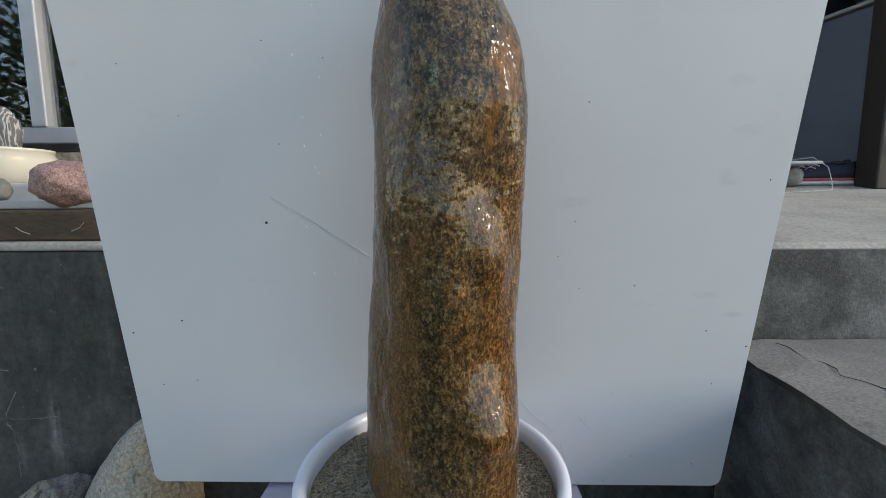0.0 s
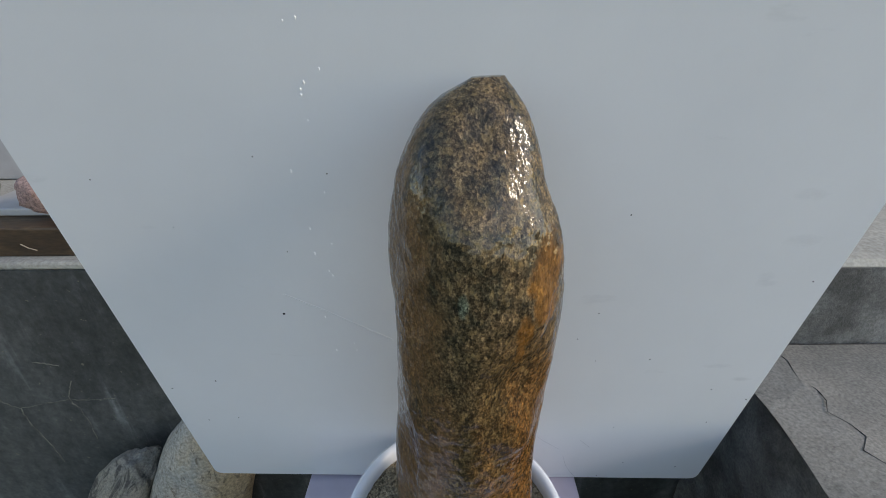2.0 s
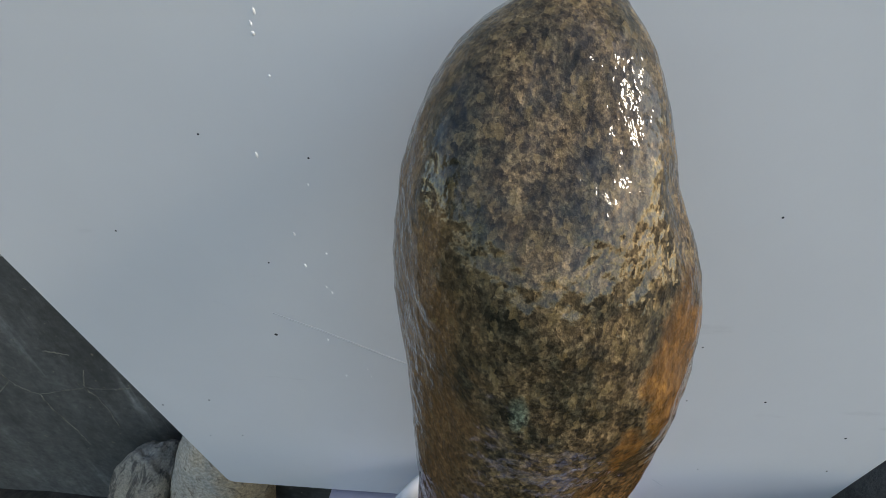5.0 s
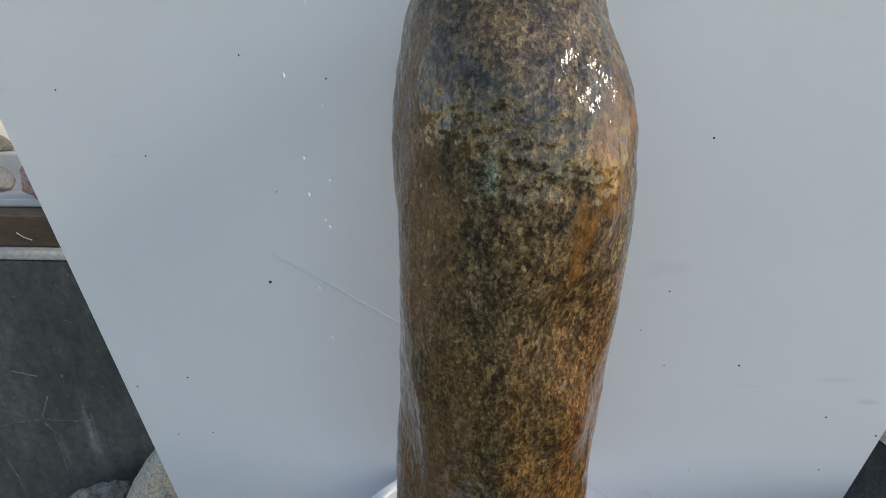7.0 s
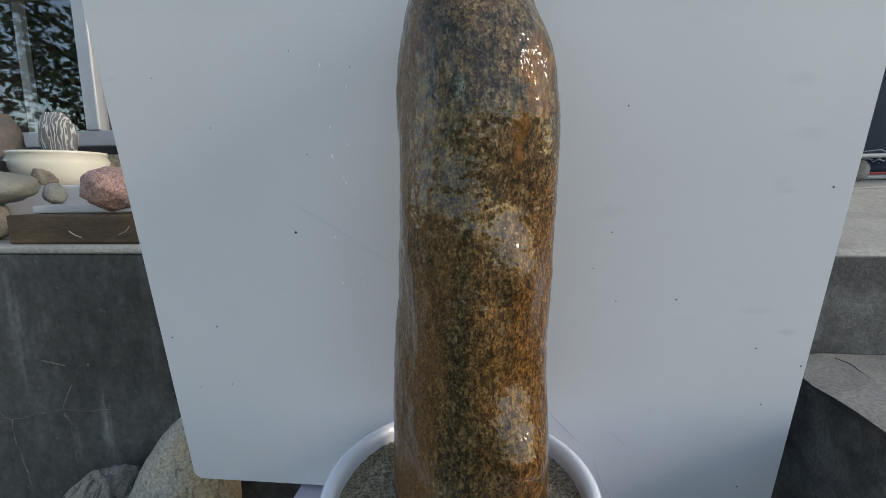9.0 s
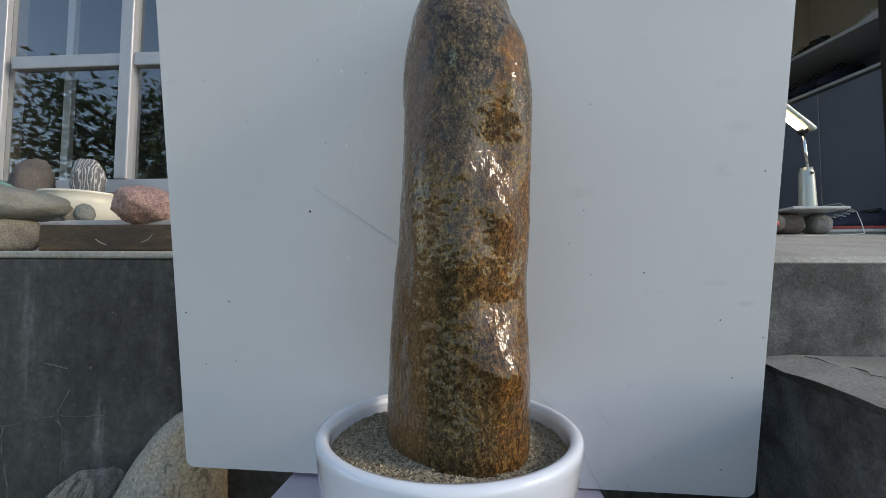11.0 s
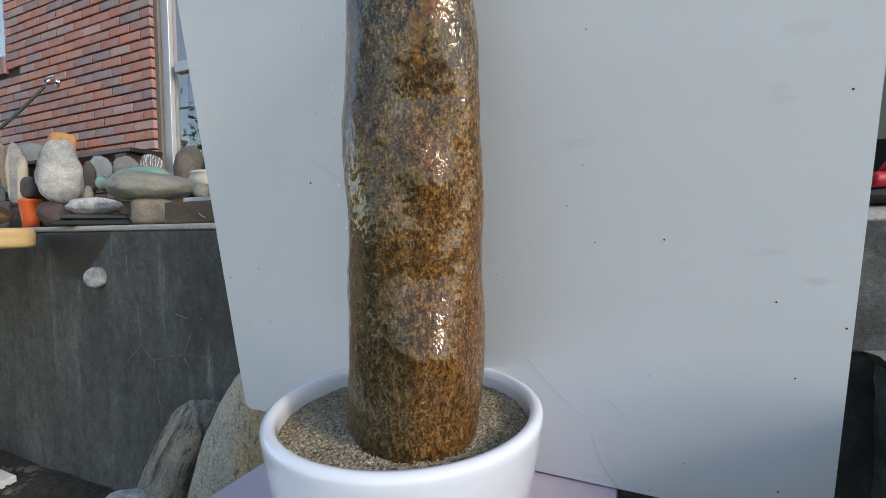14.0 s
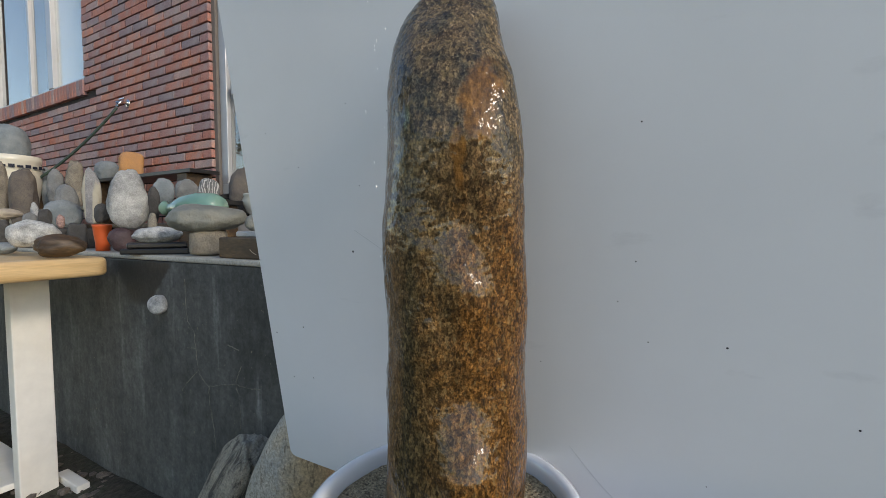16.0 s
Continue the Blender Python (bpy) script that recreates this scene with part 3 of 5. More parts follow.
structure(part("ground", ground_bm(), M_DIRT, smooth=True), "dark damp bare soil of the yard", "ground")
structure(part("wall_retaining", box(-7, 4, WALL_Y, 1.13, GROUND - 0.2, LEDGE - 0.02, 0.006), M_CONC), "dark stained cracked concrete retaining wall of the terrace", "wall")
wall = bpy.data.objects["wall_retaining"]
M_LIME = mat("lime_crack", (0.17, 0.165, 0.135), 0.9, var=0.4, scale=90, second=(0.07, 0.07, 0.06), mix_scale=25)
for pts in ([(-1.288, 0.578), (-1.288, 0.503), (-1.28, 0.428), (-1.243, 0.394), (-1.236, 0.333), (-1.226, 0.259), (-1.197, 0.227), (-1.167, 0.213)],
            [(-1.167, 0.213), (-1.166, 0.158), (-1.153, 0.111), (-1.142, 0.052), (-1.138, 0.0)], [(-1.167, 0.213), (-1.089, 0.231), (-1.023, 0.245), (-1.009, 0.277), (-0.99, 0.31)],
            [(-1.023, 0.245), (-1.007, 0.213), (-1.0, 0.156), (-1.006, 0.09)], [(-1.023, 0.245), (-0.96, 0.243), (-0.9, 0.25)], [(-1.06, 0.372), (-1.028, 0.367), (-1.0, 0.36)],
            [(-1.226, 0.259), (-1.3, 0.2), (-1.33, 0.17)], [(-1.29, 0.33), (-1.25, 0.335), (-1.236, 0.333)]):
    line = []
    for (ax, az), (bx, bz) in zip(pts, pts[1:]):
        for i in range(5):
            u = i / 5
            jig = 0.0045 * noise.noise(Vector((ax + u * 3.1, az * 7 + u * 9, 1.7)))
            line.append((ax + (bx - ax) * u + jig, WALL_Y - 0.0002, az + (bz - az) * u + 0.8 * jig))
    line.append((pts[-1][0], WALL_Y - 0.0002, pts[-1][1]))
    part("crack", tube(line, [0.0009 + 0.0024 * abs(noise.noise(Vector((q[0] * 23, q[2] * 23, 0)))) for q in line], 5), M_LIME, wall, "lime-filled hairline crack")
structure(part("terrace_floor", box(-7, 0.35, WALL_Y - 0.004, 2.1, LEDGE - 0.019, LEDGE, 0.006), M_TOP), "worn grey concrete terrace floor", "floor")


def apron_bm():
    """The terrace by the door, rising gently towards it."""
    bm = bmesh.new()
    side = [(WALL_Y - 0.004, 0.55), (WALL_Y - 0.004, 0.635), (WALL_Y + 0.006, 0.647), (1.86, 0.782), (4.2, 0.782), (4.2, 0.55)]
    a = [bm.verts.new((0.352, y, z)) for y, z in side]
    b = [bm.verts.new((4.0, y, z)) for y, z in side]
    for i in range(len(side)):
        j = (i + 1) % len(side)
        bm.faces.new((a[i], a[j], b[j], b[i]))
    bm.faces.new(a)
    bm.faces.new(b)
    return bm


structure(part("floor_entrance", apron_bm(), M_TOP), "pale worn concrete apron rising to the house door", "floor")
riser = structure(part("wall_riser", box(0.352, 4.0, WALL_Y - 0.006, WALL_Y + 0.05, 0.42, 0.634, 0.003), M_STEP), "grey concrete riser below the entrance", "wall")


def step_bm():
    bm = box(0.612, 3.5, -0.6, WALL_Y - 0.014, GROUND - 0.2, 0.435, 0.0)
    bmesh.ops.subdivide_edges(bm, edges=bm.edges, cuts=34, use_grid_fill=True)
    for v in bm.verts:
        p = v.co
        k = 0.006 * noise.noise(p * 9) + 0.004 * noise.noise(p * 25)
        if p.x < 0.62:
            p.x -= max(0.0, 0.85 - p.y) * 0.08
            p.x += k - (0.012 if p.z > 0.42 else 0)
        if p.z > 0.43:
            p.z += k * 0.6 - (0.008 if p.x < 0.62 else 0)
    return bm


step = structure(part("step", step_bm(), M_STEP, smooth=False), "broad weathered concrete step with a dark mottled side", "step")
crack_pts = [(0.702 + 0.012 * math.sin(k * 1.9) + 0.006 * math.sin(k * 4.1), 0.89 - 0.028 * k, 0.4365) for k in range(14)]
structure(part("step_crack", tube(crack_pts, [0.0007 + 0.0003 * math.sin(k * 1.7) for k in range(14)], 5), M_BLACK), "thin dark crack across the concrete step", "crack")


# ---- house ----
PITCH, BRICK_H, BRICK_L, JOINT, FACE = 0.0612, 0.051, 0.19, 0.011, 1.78
W_R, W_B = -4.11, 1.985


def house_bm():
    """The wall behind the bricks, with the upper window's opening through it."""
    bm = bmesh.new()
    add_box(bm, W_R, -2.43, FACE + 0.02, 2.05, 0.6, 3.6)
    add_box(bm, -7, W_R - 0.001, FACE + 0.02, 2.05, 0.6, W_B - 0.002)
    add_box(bm, -7, -6.2, FACE + 0.02, 2.05, W_B, 3.6)
    add_box(bm, -6.199, W_R - 0.001, FACE + 0.02, 2.05, 3.4, 3.6)
    return bm


structure(part("wall_house", house_bm(), M_MORTAR), "dark mortar backing of the red brick house wall", "wall")
house_wall = bpy.data.objects["wall_house"]
structure(part("wall_return", box(-2.428, -2.385, FACE + 0.022, 1.99, 0.66, 3.6, 0.004), M_TAUPE), "taupe jamb beside the brick corner", "wall")
structure(part("wall_upper", box(-2.384, 0.858, 1.82, 2.05, 2.602, 3.6, 0.003), M_CREAM), "pale wall above the terrace window", "wall")
structure(part("wall_sill", box(-2.384, 0.858, 1.815, 2.05, 0.657, 0.938, 0.003), M_CREAM), "peeling cream wall with black mould below the window", "wall")
structure(part("trim", box(-2.384, 0.86, 1.802, 1.87, 0.94, 0.972, 0.004), M_BLACK), "black sill strip under the window", "sill")


def window(name, x0, x1, z0, z1, y, posts, bars, label, frame=0.045, depth=0.06, glass=None):
    """A fixed frame with posts, cross bars and one pane in each opening."""
    w = thing(name, (x0 + x1) / 2, y, z0, 0, label, "window", kind="structure")
    inv = Matrix.Translation((-(x0 + x1) / 2, -y, -z0))

    def add(nm, bm, m, lab=""):
        bm.transform(inv)
        return part(nm, bm, m, w, lab)

    for a, b in ((z0, z0 + frame), (z1 - frame, z1)):
        add("window_frame", box(x0, x1, y, y + depth, a, b, 0.004), M_ALU)
    for a, b in ((x0, x0 + frame), (x1 - frame, x1)):
        add("window_frame", box(a, b, y + 0.001, y + depth - 0.001, z0 + frame, z1 - frame, 0.004), M_ALU)
    front = [q for q in posts if q[2] < 0.05]
    for p, hw, dy in posts:
        if dy < 0.05:
            add("mullion", box(p - hw, p + hw, y - 0.006 + dy, y + depth - 0.006, z0 + frame, z1 - frame, 0.006), M_ALU)
        else:
            add("inner_post", box(p - hw, p + hw, y + dy, y + dy + 0.03, z0 + frame, z1 - frame, 0.004), M_ALU)
    edges = [x0 + frame] + [p for p, _, _ in front] + [x1 - frame]
    for zb in bars:
        for (a, b) in zip(edges, edges[1:]):
            add("transom", box(a + 0.035, b - 0.035, y + 0.006, y + depth - 0.008, zb - 0.032, zb + 0.032, 0.005), M_ALU)
    rows = [z0 + frame] + list(bars) + [z1 - frame]
    for a, b in zip(edges, edges[1:]):
        for c, d in zip(rows, rows[1:]):
            pane = add("pane", box(a, b, y + 0.03, y + 0.035, c, d, 0), glass or M_GLASS)
            pane.visible_shadow = False
    return w


window("window_1", -2.384, 0.85, 0.974, 2.6, 1.82, [(-2.06, 0.02, 0.09), (-1.672, 0.032, 0.0), (-1.2, 0.018, 0.09), (-0.5, 0.033, 0.0)], [1.628], "silver aluminium window with dark panes reflecting leaves", 0.066)
# added box behind the panes, its shade painted as near-black surfaces
structure(part("wall_room", box(-2.6, 0.86, 2.9, 2.95, 0.6, 2.7, 0), M_ROOM), "room wall behind the window, coloured near-black as unlit", "wall")
structure(part("ceiling", box(-2.6, 0.86, 2.051, 2.95, 2.7, 2.75, 0), M_ROOM), "room ceiling behind the window, coloured near-black as unlit", "ceiling")
structure(part("wall_room_side", box(-2.65, -2.601, 2.051, 2.95, 0.6, 2.75, 0), M_ROOM), "room side wall behind the window, coloured near-black as unlit", "wall")
structure(part("floor_room", box(-2.6, 0.86, 2.051, 2.95, 0.55, 0.6, 0), M_ROOM), "room floor behind the window, coloured near-black as unlit", "floor")
window("window_2", -6.2, W_R - 0.005, W_B, 3.4, FACE + 0.05, [(-5.35, 0.025, 0.01), (-4.87, 0.05, 0.0)], [], "white-framed window beside red brick with sky glare in one pane", 0.05, 0.06, glass_material("clear_glass", 1.5))
# added white sheet: paints the sky's reflection in the right-hand pane
structure(part("curtain", box(-4.82, W_R - 0.06, FACE + 0.1, FACE + 0.11, W_B + 0.05, 3.35, 0), M_SKY_SHEET), "white sheet behind the upper window standing in for reflected sky", "curtain")
structure(part("curtain", box(-6.15, -4.83, FACE + 0.13, FACE + 0.14, W_B + 0.05, 3.35, 0), mat("grey_blind", (0.2, 0.21, 0.21), 0.8, var=0.08)), "grey blind behind the upper window", "curtain")

# ---- entrance on the other side ----
structure(part("wall_entrance_back", box(0.9, 3.4, 3.2, 3.25, 0.7, 3.2, 0), M_INWALL), "beige back wall of the entrance hall", "wall")
structure(part("wall_entrance_side", box(0.86, 0.9, 1.84, 3.25, 0.7, 3.2, 0), M_INWALL), "beige side wall of the entrance hall", "wall")
structure(part("wall_entrance_far", box(2.42, 2.47, 1.9, 3.2, 0.7, 3.2, 0), M_INWALL), "beige wall behind the shoe cabinet", "wall")
structure(part("ceiling_entrance", box(0.86, 3.4, 1.84, 3.25, 2.7, 2.75, 0), M_INWALL), "beige ceiling of the entrance hall", "ceiling")
structure(part("baseboard", box(0.9, 2.42, 3.185, 3.199, 0.785, 1.1, 0.003), M_BLACK), "tall black skirting of the entrance hall", "baseboard")
jamb = structure(part("door_1", box(1.70, 1.86, 1.74, 1.84, 0.765, 3.0, 0.006), M_JAMB), "dark brown door frame at the entrance", "door frame")
part("hinge_plate", box(1.735, 1.75, 1.732, 1.741, 0.9, 0.98, 0.002), M_CHROME, jamb, "steel strike plate")
structure(part("wall_outer", box(1.86, 4.0, 1.78, 1.86, 0.76, 3.2, 0.004), M_CREAM), "pale outer wall beside the entrance", "wall")


def shoe_cabinet():
    c = thing("shoe_cabinet", 1.82, 2.35, 0.783, 13.5, "blue-grey shoe cabinet with open shelves above it", "cabinet")
    part("body", box(0.02, 0.36, -0.44, 0.8, 0.0, 0.80, 0.004), M_CAB, c)
    for y0, y1 in ((-0.445, -0.012), (-0.006, 0.40), (0.406, 0.79)):
        part("door", box(0.0, 0.018, y0, y1, 0.01, 0.79, 0.003), M_CAB, c)
    part("edge_strip", box(-0.003, 0.002, -0.0105, -0.0075, 0.01, 0.79, 0), M_CABEDGE, c)
    part("top", box(-0.012, 0.36, -0.455, 0.81, 0.801, 0.818, 0.003), M_CABEDGE, c)
    part("shelf", box(-0.012, 0.36, -0.455, 0.81, 1.03, 1.05, 0.003), M_CABEDGE, c, "pale shelf board")
    part("side_panel", box(0.0, 0.36, 0.79, 0.808, 0.819, 1.029, 0.002), M_CABEDGE, c)
    part("back_panel", box(0.345, 0.36, -0.45, 0.789, 0.819, 1.029, 0), M_CAB, c)
    return c


shoe_cabinet()


def shoe_form(length, width, height, sole_m, upper_m, name, x, y, z, rz, label, strip=None, group=""):
    """A low shoe: outsole, upper with an opening, laces."""
    s = thing(name, x, y, z, rz, label, "shoe", group)
    prof = [(0, 0.34), (0.12, 0.42), (0.3, 0.4), (0.5, 0.42), (0.72, 0.5), (0.9, 0.42), (1.0, 0.12)]

    def loft(z0, z1, grow, tall):
        bm = bmesh.new()
        rings = []
        for k in range(17):
            u = k / 16
            w = float(np.interp(u, [p for p, _ in prof], [q for _, q in prof])) * width * grow
            top = z0 + (z1 - z0) * (float(np.interp(u, [0, 0.2, 0.45, 0.7, 0.95, 1], [1, 0.95, 0.9, 0.58, 0.34, 0.2])) if tall else 1)
            ring = []
            for a in range(12):
                t = 2 * math.pi * a / 12
                sx, sz = math.cos(t), math.sin(t)
                ring.append(bm.verts.new(((u - 0.5) * length, w * sx * (1 if sz < 0 else 1 - 0.35 * sz), z0 + (top - z0) * (0.5 + 0.5 * max(-1, min(1, sz * 1.25))))))
            rings.append(ring)
        for a, b in zip(rings, rings[1:]):
            for k in range(12):
                bm.faces.new((a[k], a[(k + 1) % 12], b[(k + 1) % 12], b[k]))
        bm.faces.new(rings[0])
        bm.faces.new(rings[-1])
        return bm

    part("sole", loft(0, height * 0.24, 1.05, False), sole_m, s, smooth=True)
    if strip:
        part("midsole", loft(height * 0.2, height * 0.34, 1.0, False), strip, s, smooth=True)
    part("upper", loft(height * 0.22, height, 0.96, True), upper_m, s, smooth=True)
    part("collar", at(part("opening", lathe([(0.028, 0), (0.034, 0.006), (0.03, 0.012), (0.024, 0.006)], 20), M_BLACK, s, smooth=True), -length * 0.27, 0, height * 0.88).data and box(-length * 0.42, -length * 0.36, -0.012, 0.012, height * 0.86, height * 1.08, 0.004), upper_m, s)
    for k in range(4):
        part("lace", tube([(length * (0.0 + 0.055 * k), -0.028, height * (0.92 - 0.1 * k)), (length * (0.01 + 0.055 * k), 0, height * (1.0 - 0.1 * k)), (length * (0.0 + 0.055 * k), 0.028, height * (0.92 - 0.1 * k))], 0.003, 6), M_SOLE if strip else M_BLACK, s)
    return s


G = "shoes in the entrance"
shoe_form(0.27, 0.1, 0.1, M_SOLE, M_NAVY, "running_shoe", 1.60, 1.90, 0.783, 172, "dark navy running shoe with a coral and white sole", M_CORAL, G)
shoe_form(0.27, 0.1, 0.1, M_SOLE, M_NAVY, "running_shoe", 1.64, 2.02, 0.783, 168, "dark navy running shoe with a coral and white sole", M_CORAL, G)
shoe_form(0.27, 0.1, 0.1, M_BLACK, M_BLACK, "black_shoe", 1.91, 2.55, 1.834, 105, "black leather shoe on the upper shelf", None, G)
shoe_form(0.27, 0.1, 0.11, M_SOLE, M_SOLE, "white_sneaker", 2.0, 2.2, 1.834, 104, "white sneaker on the upper shelf", M_BLACK, G)
shoe_form(0.27, 0.1, 0.11, M_SOLE, M_SOLE, "white_sneaker", 2.1, 2.3, 1.834, 100, "white sneaker on the upper shelf", M_BLACK, G)
for k, yy in enumerate((2.42, 2.55, 2.68)):
    shoe_form(0.27, 0.11, 0.17, M_BLACK, M_NAVY, "dark_boot", 2.44 - 0.24 * yy + 0.14, yy, 1.602, 190, "dark ankle boot in the open cabinet shelf", None, G)


def clog():
    c = thing("clog", 0.59, 1.035, 0.6615, 180, "black rubber clog with a red lining", "shoe")
    part("sole", box(-0.13, 0.13, -0.045, 0.045, 0.0, 0.03, 0.014, 3), M_BLACK, c)
    bm = rock_bm(0.15, 0.095, 0.062, 5, 0.02, 2.6, 3)
    part("vamp", bm, M_BLACK, c, smooth=True).matrix_basis = pose(0.055, 0, 0.022)
    part("lining", tube([(-0.125 + 0.03 * (1 - math.cos(math.pi * k / 12)) * 0.5, 0.04 * math.cos(math.pi * k / 12), 0.06 + 0.02 * math.sin(math.pi * k / 12)) for k in range(13)], 0.012, 8), M_RED, c, "bright red lining", smooth=True)
    part("heel_cup", tube([(-0.12 + 0.08 * abs(math.cos(math.pi * k / 12)) ** 2, 0.042 * math.cos(math.pi * k / 12), 0.04) for k in range(13)], 0.014, 8), M_RED, c, smooth=True)
    return c


clog()


def desk_lamp():
    x, y = 1.365, 1.8
    d = thing("desk_lamp", x, y, 0.8755, 0, "silver desk lamp, lit, with a tilted head", "lamp")
    part("base", lathe([(0, 0), (0.031, 0), (0.031, 0.012), (0.026, 0.15), (0.02, 0.172), (0, 0.175)], 28), M_LAMPBODY, d, smooth=True)
    part("switch", box(-0.004, 0.004, -0.034, -0.027, 0.14, 0.15, 0.001), M_BLACK, d)
    part("arm", tube([(0.004, 0, 0.17), (0, 0, 0.24), (-0.008, 0, 0.32)], 0.0065, 10), M_CHROME, d, smooth=True)
    part("joint", lathe([(0, -0.014), (0.014, -0.012), (0.014, 0.012), (0, 0.014)], 16), M_BLACK, d, smooth=True).matrix_basis = pose(-0.008, 0, 0.325, 90)
    head = part("head", box(-0.13, 0.03, -0.03, 0.03, 0.0, 0.022, 0.008), M_LAMPBODY, d)
    head.matrix_basis = pose(-0.004, 0, 0.336, 0, 42, 0)
    part("tube", box(-0.12, 0.0, -0.02, 0.02, -0.01, -0.002, 0.003), M_TUBE, head, "warm glowing tube")
    return d


desk_lamp()
tray = part("tray", box(-0.12, 0.09, -0.1, 0.1, 0, 0.012, 0.004), M_CABEDGE)
tagged(at(tray, 1.36, 1.8, 0.8625), "thin pale tray under the desk lamp", "tray")
for nm, x, y, w, d, h, m, lab in (("round_rock", 1.425, 1.84, 0.1, 0.1, 0.085, M_GREY, "rough round grey rock under the lamp tray"), ("dark_rock", 1.28, 1.82, 0.14, 0.12, 0.085, M_BROWNROCK, "dark flat rock under the lamp tray"), ("dark_rock", 1.13, 1.75, 0.2, 0.14, 0.1, M_DARKROCK, "dark lumpy rock on the entrance floor")):
    zf = 0.645 + (y - WALL_Y) * 0.1475
    tagged(at(part(nm, rock_bm(w, d, h, x * 7, 0.12), m, smooth=True), x, y, zf), lab, "rock")
cable = part("cable", tube([(1.40, 1.79, 0.885), (1.44, 1.74, 0.89), (1.47, 1.70, 0.85), (1.47, 1.68, 0.80), (1.46, 1.66, 0.763), (1.36, 1.66, 0.7565), (1.24, 1.64, 0.753), (1.15, 1.62, 0.75)], 0.0017, 8), M_CABEDGE, smooth=True)
tagged(cable, "thin pale lamp cable lying on the floor", "cable")
tagged(at(part("wall_hook", box(-0.07, 0.07, 0, 0.05, 0, 0.1, 0.01), M_BLACK), 2.0, 3.149, 1.5), "dark box hung on the hall wall", "box")

# ---- board ----
B0, B1, BH = -0.5444, 0.503, 1.25


def board_bm():
    bm = box(B0, B1, 0, 0.016, 0, BH, 0)
    corner = [e for e in bm.edges if abs(e.verts[0].co.x - e.verts[1].co.x) < 1e-6 and abs(e.verts[0].co.z - e.verts[1].co.z) < 1e-6]
    bmesh.ops.bevel(bm, geom=corner, offset=0.016, segments=4, affect="EDGES", profile=0.5)
    return bm


board = tagged(part("board", board_bm(), M_BOARD), "large white painted wooden board with specks, leaning on the stone", "board")
at(board, 0, 0.7382, 0.2209, 9.31, 0.48, -0.08)


def on_board(name, path, r, m, label):
    """A mark on the board's face, a hair proud of it."""
    return part(name, tube([(x, -0.0004, z) for x, z in path], r, 5), m, board, label)


M_DOT = mat("dark_dirt", (0.02, 0.02, 0.025), 0.8)
M_SCR = mat("pencil_grey", (0.45, 0.46, 0.48), 0.7)


def dot(x, z, r):
    part("dirt_speck", lathe([(0, 0.0006), (r * 0.7, 0.0005), (r, 0), (0, -0.0005)], 8), M_DOT, board).matrix_basis = pose(x, 0, z, 90)


for x, z, r in ((-0.2806, 0.4962, 0.00221), (-0.4399, 0.3298, 0.00156), (-0.4320, 0.2169, 0.0012), (0.2979, 0.3950, 0.0014), (0.1724, 0.4430, 0.00096), (-0.3901, 0.6542, 0.00096), (-0.2487, 0.6144, 0.00096), (-0.1751, 0.7311, 0.00096), (-0.4917, 0.2084, 0.0012), (-0.5255, 0.3071, 0.00156), (0.4781, 0.5636, 0.00132), (0.4512, 0.2163, 0.0012), (0.4253, 0.3161, 0.00132), (0.4960, 0.2877, 0.0014), (0.4443, 0.0493, 0.00132), (0.2103, 0.3903, 0.00096), (0.1993, 0.6732, 0.00108), (-0.2587, 0.7533, 0.00096), (0.1943, 0.4992, 0.00108), (-0.4658, 0.7236, 0.00096), (0.2830, 0.1959, 0.00084), (0.2879, 0.0090, 0.00096), (0.3318, 0.0653, 0.00096), (0.0639, 0.3381, 0.00084)):
    dot(x, z, r)
on_board("scratch", [(-0.271, 0.536), (-0.22, 0.506), (-0.168, 0.471), (-0.12, 0.44)], 0.00032, M_SCR, "fine grey scratch")
on_board("scratch", [(0.203, 0.091), (0.215, 0.05), (0.229, 0.023), (0.243, 0.001)], 0.00032, M_SCR, "grey pencil line")
on_board("scratch", [(0.105, 0.206), (0.129, 0.176), (0.155, 0.147), (0.192, 0.115)], 0.00032, M_SCR, "grey pencil line")
on_board("scratch", [(0.229, 0.149), (0.251, 0.124)], 0.00032, M_SCR, "grey pencil line")
M_DRIP = mat("white_drip", (0.82, 0.82, 0.82), 0.3, var=0.02)
drip_rng = random.Random(3)
for k in range(18):
    x, z = drip_rng.gauss(-0.195, 0.012), drip_rng.uniform(0.38, 0.9)
    r = drip_rng.uniform(0.0006, 0.0014)
    drip = part("paint_drip", lathe([(0, 0.0009), (r * 0.7, 0.0007), (r, 0), (0, -0.0004)], 8), M_DRIP, board, smooth=True)
    drip.matrix_basis = pose(x + 0.12 * max(0, z - 0.75), 0, z, 90) @ Matrix.Diagonal((1, drip_rng.uniform(1, 2.2), 1, 1))


# ---- table under the pot ----
TOP = 0.216
table = thing("stool", -0.047, 0.5, GROUND, 0, "low stool with a pale lavender plastic top", "stool")


def table_top():
    bm = box(-0.29, 0.29, -0.3, 0.3, TOP - GROUND - 0.03, TOP - GROUND, 0)
    up = [e for e in bm.edges if abs(e.verts[0].co.z - e.verts[1].co.z) > 0.01]
    bmesh.ops.bevel(bm, geom=up, offset=0.03, segments=5, affect="EDGES", profile=0.5)
    rim = [e for e in bm.edges if abs(e.verts[0].co.z - e.verts[1].co.z) < 1e-6]
    bmesh.ops.bevel(bm, geom=rim, offset=0.004, segments=2, affect="EDGES", profile=0.5)
    return bm


part("top", table_top(), M_TABLE, table, smooth=False)
